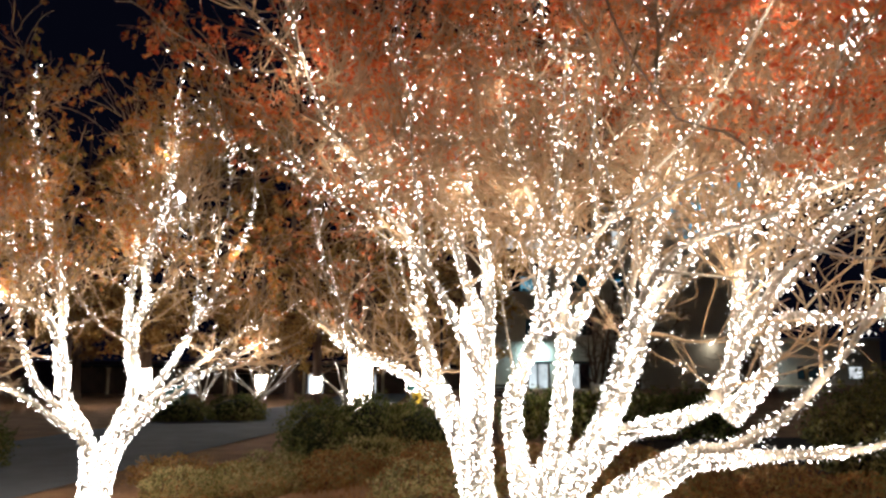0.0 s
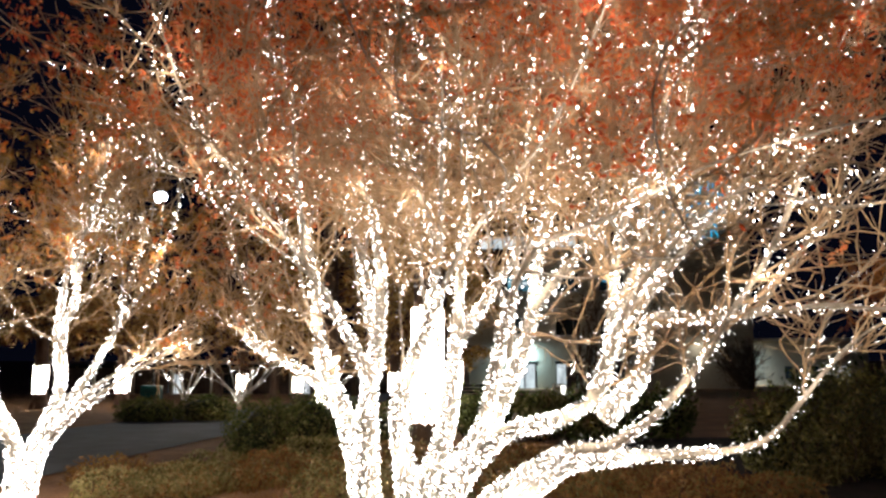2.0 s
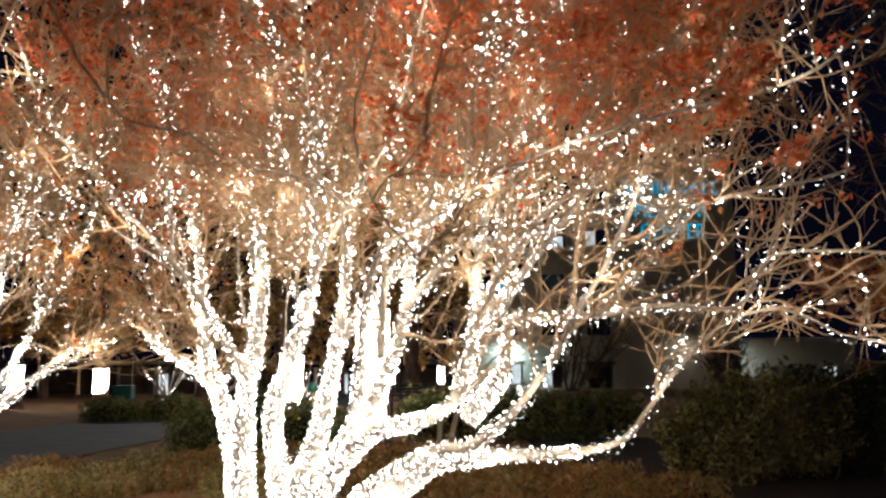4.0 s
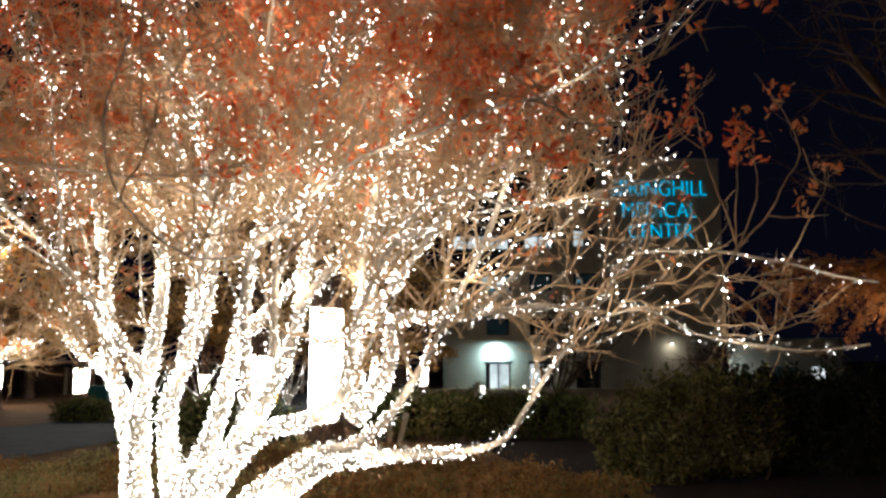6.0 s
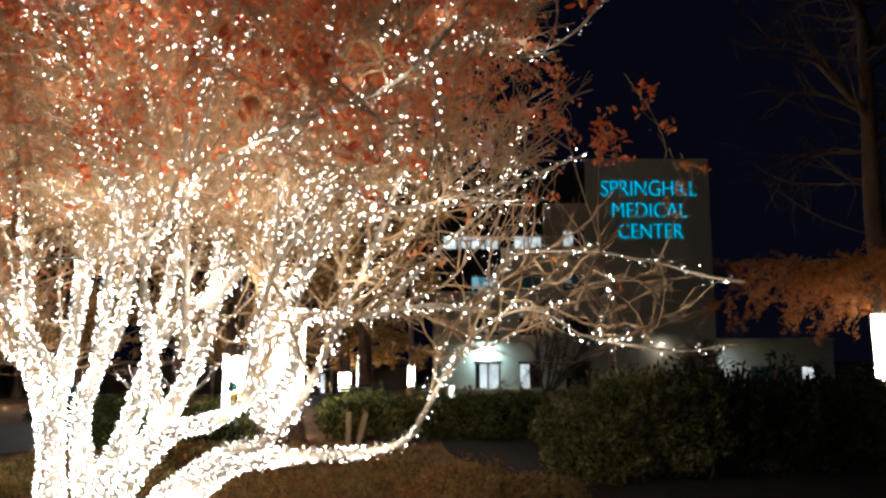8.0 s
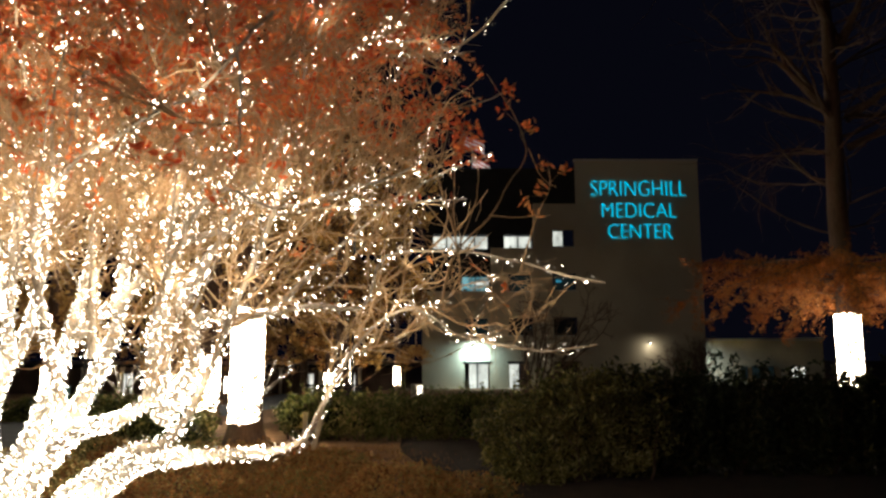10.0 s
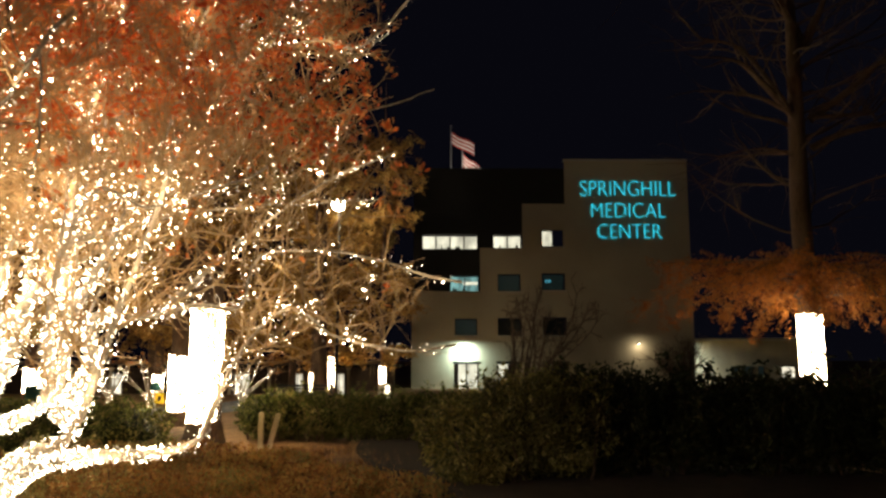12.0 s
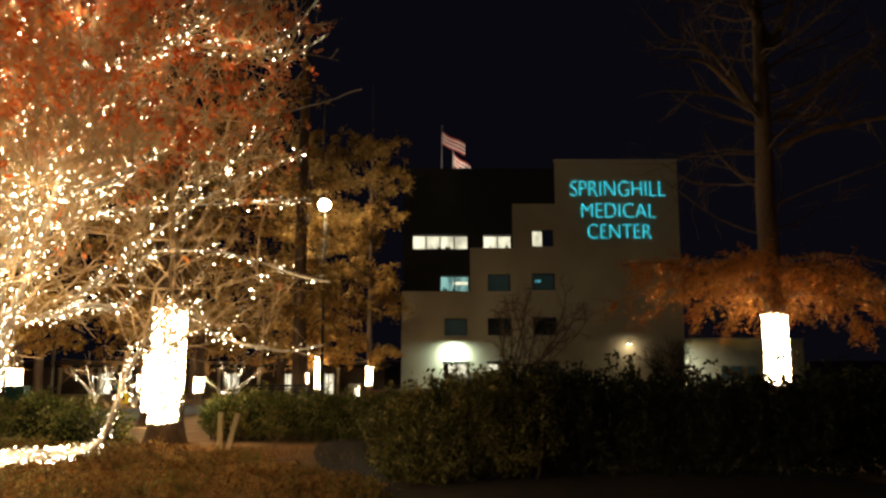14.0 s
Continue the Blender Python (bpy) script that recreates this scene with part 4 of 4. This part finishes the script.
def facade():
    """The stepped tan wall as one piece per bay, pierced by its windows."""
    home = thing("hospital_building", (16, FACE + 8, BASE), "five-storey tan hospital building with stepped dark upper front", "building")
    openings = [
        (3.81, 9.02, 11.77, 13.25, "warm", 4), (10.39, 13.09, 11.85, 13.25, "warm", 2), (14.89, 16.90, 11.99, 13.58, "half", 2),
        (6.42, 9.11, 7.85, 9.41, "cool", 2), (10.77, 12.88, 7.86, 9.45, "dim", 1), (14.83, 16.98, 7.96, 9.52, "dim", 1),
        (6.83, 8.88, 3.85, 5.38, "dim", 1), (10.75, 12.95, 3.85, 5.42, "dark", 1), (14.86, 17.04, 3.85, 5.49, "dark", 1),
        (6.73, 9.01, -1.2, 1.36, "door", 2), (10.71, 12.6, -1.0, 1.36, "half", 1), (14.9, 17.15, -1.0, 1.36, "dark", 1),
    ]
    steps = [(2.91, 9.18, 7.75), (9.18, 13.14, 11.77), (13.14, 17.15, 15.93), (17.15, 28.6, 20.15)]

    def pierced(x0, x1, z0, z1, y0, y1, material, name):
        """A wall slab with holes where openings fall inside it."""
        xs, zs = {x0, x1}, {z0, z1}
        holes = [o for o in openings if o[0] < x1 and o[1] > x0 and o[2] < z1 and o[3] > z0]
        for o in holes:
            xs |= {max(x0, o[0]), min(x1, o[1])}
            zs |= {max(z0, o[2]), min(z1, o[3])}
        xs, zs = sorted(xs), sorted(zs)
        bm = bmesh.new()
        for a, b in zip(xs, xs[1:]):
            for c, d in zip(zs, zs[1:]):
                mx, mz = (a + b) / 2, (c + d) / 2
                if not any(o[0] < mx < o[1] and o[2] < mz < o[3] for o in holes):
                    box(bm, (a - 16, y0 - FACE - 8, c - BASE), (b - 16, y1 - FACE - 8, d - BASE))
        bmesh.ops.remove_doubles(bm, verts=bm.verts, dist=0.001)
        inner = [f for f in bm.faces if sum(1 for g in bm.faces if g is not f and (g.calc_center_median() - f.calc_center_median()).length < 0.002)]
        bmesh.ops.delete(bm, geom=inner, context="FACES")
        return part(name, bm, material, home)

    for x0, x1, top in steps:
        pierced(x0, x1, BASE, top, FACE, FACE + 0.4, STUCCO, "wall")
    # the dark stepped front lies a little behind the tan wall
    pierced(3.03, 9.18, 7.75, 19.5, FACE + 0.35, FACE + 0.6, DARK_CLAD, "dark_cladding")
    pierced(9.18, 13.14, 11.77, 19.5, FACE + 0.41, FACE + 0.66, DARK_CLAD, "dark_cladding")
    pierced(13.14, 17.15, 15.93, 19.5, FACE + 0.41, FACE + 0.66, DARK_CLAD, "dark_cladding")
    part("side_wall", boxes(((28.2 - 16, -7.6, 0), (28.6 - 16, 14, 20.15 - BASE))), STUCCO, home)
    part("side_wall", boxes(((2.91 - 16, -7.6, 0), (3.31 - 16, 14, 7.75 - BASE))), STUCCO, home)
    part("roof", boxes(((3.1 - 16, -7.3, 19.2 - BASE), (28.2 - 16, 14, 19.45 - BASE))), DARK_CLAD, home)
    part("coping", boxes(((17.05 - 16, -8.06, 20.15 - BASE), (28.66 - 16, -7.5, 20.3 - BASE))), CONCRETE, home)
    for a, b, z in ((13.14, 17.05, 15.93), (9.18, 13.1, 11.77), (2.86, 9.15, 7.75)):
        part("coping", boxes(((a - 16, -8.05, z - BASE), (b - 16, -7.64, z + 0.1 - BASE))), STUCCO, home)
    for x0, x1, z0, z1, kind, panes in openings:
        w, h = x1 - x0, z1 - z0
        upper = (z0 > 7.0 and x1 < 9.2) or (z0 > 11.7 and x1 < 13.2)
        win = new("door" if kind == "door" else "window")
        win.parent = home
        win.location = (x0 - 16, -8 + (0.45 if upper else 0.1), z0 - BASE)
        bars = [((0, 0, 0), (w, 0.12, 0.07)), ((0, 0, h - 0.07), (w, 0.12, h)), ((0, 0, 0.07), (0.07, 0.12, h - 0.07)), ((w - 0.07, 0, 0.07), (w, 0.12, h - 0.07))]
        bars += [((w * k / panes - 0.06, 0.01, 0.07), (w * k / panes + 0.06, 0.11, h - 0.07)) for k in range(1, panes)]
        part("frame", boxes(*bars), FRAME_METAL, win)
        if not upper:
            part("sill", boxes(((-0.08, -0.17, -0.1), (w + 0.08, 0.1, 0.0))), CONCRETE, win)
        if z0 < 0:
            part("lintel", boxes(((-0.12, -0.16, h), (w + 0.12, 0.05, h + 0.16))), FRAME_METAL, win)
        pane = part("pane", boxes(((0.07, 0.05, 0.07), (w - 0.07, 0.06, h - 0.07))), GLASS, win)
        pane.visible_shadow = False
        room = {"warm": LIT_WARM, "half": LIT_WARM, "door": LIT_WARM, "cool": LIT_COOL, "dim": DIM_ROOM, "dark": DARK_ROOM}[kind]
        lo, hi = (0.07, w - 0.07) if kind not in ("half", "door") else ((0.07, w * 0.5) if kind == "half" else (w * 0.2, w * 0.95))
        back = 0.3 if kind == "half" else 0.9
        part("room_back", boxes(((lo, back, 0.1), (hi, back + 0.05, h - 0.1))), room, win, "bright room behind the glass" if kind in ("warm", "half", "door", "cool") else "unlit room behind the glass")
        if kind in ("warm", "half", "cool"):
            rng = random.Random(int(x0 * 10))
            for _ in range(panes):
                a = rng.uniform(0.2, w - 0.5)
                part("furnishing", boxes(((a, 0.6, 0.05), (a + rng.uniform(0.15, 0.4), 0.8, rng.uniform(0.15, 0.4))), ((a + 0.05, 0.65, 0.05), (a + 0.12, 0.75, rng.uniform(0.4, 0.6)))), DARK_ROOM, win)
        if x0 == 14.83:
            part("monitor", boxes(((0.35, 0.25, 0.75), (0.85, 0.28, 1.0))), glowing("monitor_glow", (0.1, 0.6, 0.9), 0.25), win, "glowing screen in the dark room")
        if kind == "dim":
            part("blind", boxes(((0.1, 0.3, h * 0.5), (w - 0.1, 0.33, h - 0.1))), DIM_ROOM, win)
        if kind == "cool":
            part("ceiling_light", boxes(((w * 0.45, 0.5, h * 0.45), (w * 0.95, 0.8, h * 0.62))), LIT_WARM, win, "glowing ceiling panel")
    return home


def written(text, left, right, base, height):
    """One line of raised letters on the wall, fitted between left and right."""
    c = bpy.data.curves.new("letters", "FONT")
    c.body, c.size, c.extrude, c.offset = text, 1.0, 0.05, -0.037
    tmp = bpy.data.objects.new("letters", c)
    scene.collection.objects.link(tmp)
    bpy.context.view_layer.update()
    me = bpy.data.meshes.new_from_object(tmp.evaluated_get(bpy.context.evaluated_depsgraph_get()))
    bpy.data.objects.remove(tmp)
    bpy.data.curves.remove(c)
    xs = [v.co.x for v in me.vertices]
    ys = [v.co.y for v in me.vertices]
    sx, sy = (right - left) / (max(xs) - min(xs)), height / (max(ys) - min(ys))
    me.transform(Matrix.Diagonal((sx, sy, 1, 1)) @ Matrix.Translation((-min(xs), -min(ys), 0)))
    me.transform(pose(0, 0, 0, 90, 0, 0))
    me.materials.append(CYAN)
    ob = new("letters", me)
    ob.location = (left - 23, 0, base - 15)
    return ob


facade()
sign = thing("building_sign", (23, FACE - 0.045, 15), "glowing cyan raised letters on the tan hospital wall", "sign")
for text, l, r, b, h in (("SPRINGHILL", 18.53, 27.41, 16.73, 1.45), ("MEDICAL", 19.59, 26.43, 14.75, 1.32), ("CENTER", 20.11, 25.98, 12.74, 1.34)):
    written(text, l, r, b, h).parent = sign


def wall_lamp(at, watts, size, colour, label, out=0.45):
    lamp = thing("wall_lamp", at, label, "wall lamp")
    part("housing", boxes(((-0.2, -0.25, 0), (0.2, 0.0, 0.14), 0.03)), FRAME_METAL, lamp)
    part("lens", boxes(((-0.16, -0.22, -0.02), (0.16, -0.05, -0.004))), glowing("lamp_lens", colour, 12.0), lamp, "glowing lens")
    area_light("lamp_light", (at[0], at[1] - out, at[2] - 0.1), (at[0], at[1] + 0.3, at[2] - 1.2), watts, size, colour)


wall_lamp((7.65, FACE - 0.01, 2.75), 230, 0.4, (0.66, 0.96, 1.0), "white flood lamp glowing over the hospital door", 0.75)
wall_lamp((23.5, FACE - 0.01, 3.1), 11, 0.3, (1.0, 0.90, 0.72), "small warm lamp on the hospital wall", 1.0)
wall_lamp((29.2, FACE + 9.59, 2.6), 900, 0.3, (0.75, 0.95, 1.0), "white lamp on the low wing", 0.9)

wing = thing("low_wing", (35, FACE + 10, BASE), "low tan one-storey wing beside the hospital", "building")
part("wall", boxes(((-6.3, -0.4, 0), (9.0, 8, 5.2))), STUCCO, wing)
part("coping", boxes(((-6.4, -0.5, 5.2), (9.1, 8.1, 5.45))), CONCRETE, wing)
for a, w in ((0.4, 0.7), (1.5, 1.1), (3.2, 0.6), (5.6, 1.4)):
    win = new("window")
    win.parent = wing
    win.location = (a, -0.46, 1.3)
    part("frame", boxes(((0, 0, 0), (0.06, 0.05, 1.3)), ((w - 0.06, 0, 0), (w, 0.05, 1.3)), ((0.06, 0, 0), (w - 0.06, 0.05, 0.06)), ((0.06, 0, 1.24), (w - 0.06, 0.05, 1.3))), FRAME_METAL, win)
    part("pane", boxes(((0.06, 0.01, 0.06), (w - 0.06, 0.04, 1.24))), DIM_ROOM if a < 5 else LIT_WARM, win, "dim window pane" if a < 5 else "lit window pane")

for x, top, length, drop in ((6.6, 25.0, 2.3, 1.3), (7.75, 22.7, 1.7, 1.3)):
    flag = thing("flagpole", (x, FACE + 5, 19.3), "steel flagpole on the roof with a red and white striped flag", "flagpole", "flags on the roof")
    part("pole", lathe(bmesh.new(), [(0.06, 0), (0.05, top - 19.4), (0.09, top - 19.38), (0.09, top - 19.2), (0.02, top - 19.15)], 10), STEEL, flag)
    for k in range(7):
        v, f = [], []
        for i in range(9):
            for j in (0, 1):
                u = i / 8
                v.append((x + 0.06 + u * length, FACE + 5 + 0.12 * math.sin(u * 7 + k * 0.2), top - 0.5 - (k + j) * drop / 7 - u * 1.35 - 0.1 * math.sin(u * 5)))
        for i in range(8):
            f.append((2 * i, 2 * i + 2, 2 * i + 3, 2 * i + 1))
        cloth = FLAG_RED if k % 2 == 0 else FLAG_WHITE
        ob = link_mesh("stripe", v, f, cloth, flag)
        so = ob.modifiers.new("thickness", "SOLIDIFY")
        so.thickness = 0.01


# an unseen flood light, assumed on the roof and added to brighten the flags
area_light("unseen_flag_light", (7.4, FACE + 2.5, 19.9), (7.6, FACE + 5, 23.2), 55, 0.3, (1.0, 0.97, 0.92))


def street_lamp(at, height, watts):
    lamp = thing("street_lamp", at, "tall steel street lamp with a bright white head", "street lamp")
    part("pole", lathe(bmesh.new(), [(0.14, 0), (0.14, 0.3), (0.09, 0.35), (0.06, height)], 12), FRAME_METAL, lamp)
    part("head", boxes(((-0.2, -0.7, height), (0.2, 0.2, height + 0.16), 0.04)), FRAME_METAL, lamp)
    # globe far wider than a lens: the lamp's glare is put into its shape
    part("lens", lathe(bmesh.new(), [(0.1, height - 0.62), (0.3, height - 0.52), (0.38, height - 0.3), (0.3, height - 0.1), (0.12, height - 0.01)], 16, (0, -0.45, 0)), glowing("street_lamp_lens", (0.9, 0.95, 1.0), 60.0), lamp, "glowing white lens, enlarged for its glare")
    d = bpy.data.lights.new("street_light", "POINT")
    d.energy, d.shadow_soft_size, d.color = watts, 0.3, (1.0, 0.80, 0.54)
    ob = new("street_light", d)
    ob.location = (at[0], at[1] - 0.95, at[2] + height - 0.9)


street_lamp((-16.3, 45.5, ground_z(-16, 45)), 12.6, 1000)
street_lamp((-0.5, 44.5, ground_z(0, 44)), 11.5, 600)

# ---- small things on the lawn ----
bollard = thing("lit_bollard", (3.9, 20.5, ground_z(3.9, 20.5)), "square lit bollard with a pale glowing side", "bollard lamp")
part("body", boxes(((-0.16, -0.16, 0), (0.16, 0.16, 1.05), 0.02)), CONCRETE, bollard)
part("panel", boxes(((0.02, -0.175, 0.55), (0.14, -0.161, 1.0))), glowing("bollard_panel", (1.0, 0.9, 0.7), 2.5), bollard, "glowing frosted panel")
for x, lean in ((1.95, 0), (2.10, 14)):
    stake = thing("stake", (x, 14.9, ground_z(x, 15) - 0.03), "weathered timber stake in the ground", "stake", "stakes by the hedge")
    stake.rotation_euler = (0, radians(lean), 0)
    part("post", boxes(((-0.045, -0.045, 0), (0.045, 0.045, 0.72), 0.006)), TIMBER, stake)
bench = thing("bench", (1.2, 24, ground_z(1.2, 24)), "dark metal bench with slatted seat behind the hedge", "bench")
for k in range(5):
    part("slat", boxes(((-0.9, -0.25 + k * 0.1, 0.42), (0.9, -0.17 + k * 0.1, 0.45))), FRAME_METAL, bench)
for k in range(4):
    part("slat", boxes(((-0.9, 0.26, 0.55 + k * 0.1), (0.9, 0.29, 0.62 + k * 0.1))), FRAME_METAL, bench)
for x in (-0.8, 0.8):
    part("leg", boxes(((x - 0.03, -0.22, 0), (x + 0.03, -0.16, 0.42)), ((x - 0.03, 0.22, 0), (x + 0.03, 0.28, 0.95))), FRAME_METAL, bench)


def bare_tree(at, height, seed):
    rng = np.random.default_rng(seed)
    tree = thing("bare_tree", at, "small leafless tree in front of the hospital wall", "tree", "bare trees by the building")
    wood, fine = Bundle(), Bundle()
    for _ in range(11):
        b = wander(rng, at, (rng.normal() * 0.8, rng.normal() * 0.5, 1.2), height * rng.uniform(0.7, 1), 10, 0.10, 0.03)
        wood.tube(b, np.linspace(0.11, 0.03, len(b)), 6)
        for _ in range(16):
            j = rng.integers(2, len(b))
            c = wander(rng, b[j], unit(b[j] - b[j - 1]) + rng.normal(size=3) * 0.7, rng.uniform(0.8, 1.8), 6, 0.18, 0.05)
            fine.tube(c, np.linspace(0.04, 0.018, len(c)), 3)
            for _ in range(5):
                h = rng.integers(1, len(c))
                e = wander(rng, c[h], unit(c[h] - c[h - 1]) + rng.normal(size=3) * 0.6, rng.uniform(0.4, 0.9), 4, 0.2, 0)
                fine.tube(e, np.linspace(0.022, 0.012, len(e)), 3)
    wood.mesh("trunk", CYPRESS_BARK, tree, smooth=True)
    fine.mesh("twig_growth", CYPRESS_BARK, tree, "thin bare twigs", "stuff")


bare_tree((12.3, 64, -1.4), 9.6, 61)
bare_tree((27.5, 68, -1.4), 5.0, 62)


def utility_box(at, w, h, label):
    cab = thing("utility_box", at, label, "utility box")
    part("body", boxes(((-w / 2, -0.25, 0.08), (w / 2, 0.25, h), 0.03)), TEAL, cab)
    part("lid", boxes(((-w / 2 - 0.02, -0.27, h), (w / 2 + 0.02, 0.27, h + 0.05), 0.015)), TEAL, cab)
    part("plinth", boxes(((-w / 2 - 0.06, -0.31, 0), (w / 2 + 0.06, 0.31, 0.08))), CONCRETE, cab)


utility_box((-11.6, 33, ground_z(-11.6, 33)), 0.8, 1.1, "teal painted metal utility box on the far lawn")
marker = thing("marker_post", (-0.85, 17.0, ground_z(-0.85, 17)), "short steel post with teal dome and yellow plate", "marker post")
part("post", lathe(bmesh.new(), [(0.03, 0), (0.03, 1.15)], 8), STEEL, marker)
part("dome", lathe(bmesh.new(), [(0.10, 1.14), (0.11, 1.2), (0.09, 1.27), (0.04, 1.32), (0.01, 1.33)], 14), TEAL, marker, "teal dome cap")
part("plate", boxes(((0.02, -0.05, 0.86), (0.22, -0.033, 1.08), 0.005)), YELLOW, marker, "yellow notice plate")
part("mark", boxes(((0.09, -0.055, 0.92), (0.15, -0.0505, 1.02))), FRAME_METAL, marker, "dark mark on the plate")

# ---- low building across the far lawn ----
low = thing("low_building", (-14, 68, BASE), "low brown brick building with lit windows across the far lawn", "building")
spans = [(-20, -9.5), (-8.1, -4.9), (-3.5, 1.4), (3.0, 6.6), (7.6, 10.2), (11.2, 15.5)]
for a, b in spans:
    part("wall", boxes(((a, -0.3, 0), (b, 0.0, 2.2))), BROWN_BRICK, low)
part("fascia", boxes(((-20, -0.3, 2.204), (15.5, 0.0, 2.6))), BROWN_BRICK, low)
part("roof", boxes(((-20.5, -1.2, 2.6), (16, 9, 2.85), 0.05)), DARK_CLAD, low)
part("floor_slab", boxes(((-20, 0.01, 0), (15.5, 9, 0.1))), CONCRETE, low)
for k, (a, b) in enumerate(((-9.5, -8.1), (-4.9, -3.5), (1.4, 3.0), (6.6, 7.6), (10.2, 11.2))):
    win = new("window")
    win.parent = low
    win.location = (a, -0.2, 0.1)
    w = b - a
    part("frame", boxes(((0, 0, 0), (0.08, 0.1, 2.1)), ((w - 0.08, 0, 0), (w, 0.1, 2.1)), ((0.08, 0, 2.0), (w - 0.08, 0.1, 2.1)), ((0.08, 0, 0), (w - 0.08, 0.1, 0.1)), ((w / 2 - 0.04, 0.01, 0.1), (w / 2 + 0.04, 0.09, 2.0))), FRAME_METAL, win)
    part("room_back", boxes(((0.1, 0.7, 0.2), (w - 0.1, 0.75, 1.9))), LIT_WARM if k != 1 else DARK_ROOM, win, "bright room behind the glass" if k != 1 else "unlit room behind the glass")
for x in np.arange(-19, 15, 3.4):
    part("porch_post", lathe(bmesh.new(), [(0.2, 0), (0.2, 0.2), (0.14, 0.25), (0.13, 2.4), (0.2, 2.45), (0.2, 2.6)], 12, (float(x), -1.0, 0)), TIMBER, low)
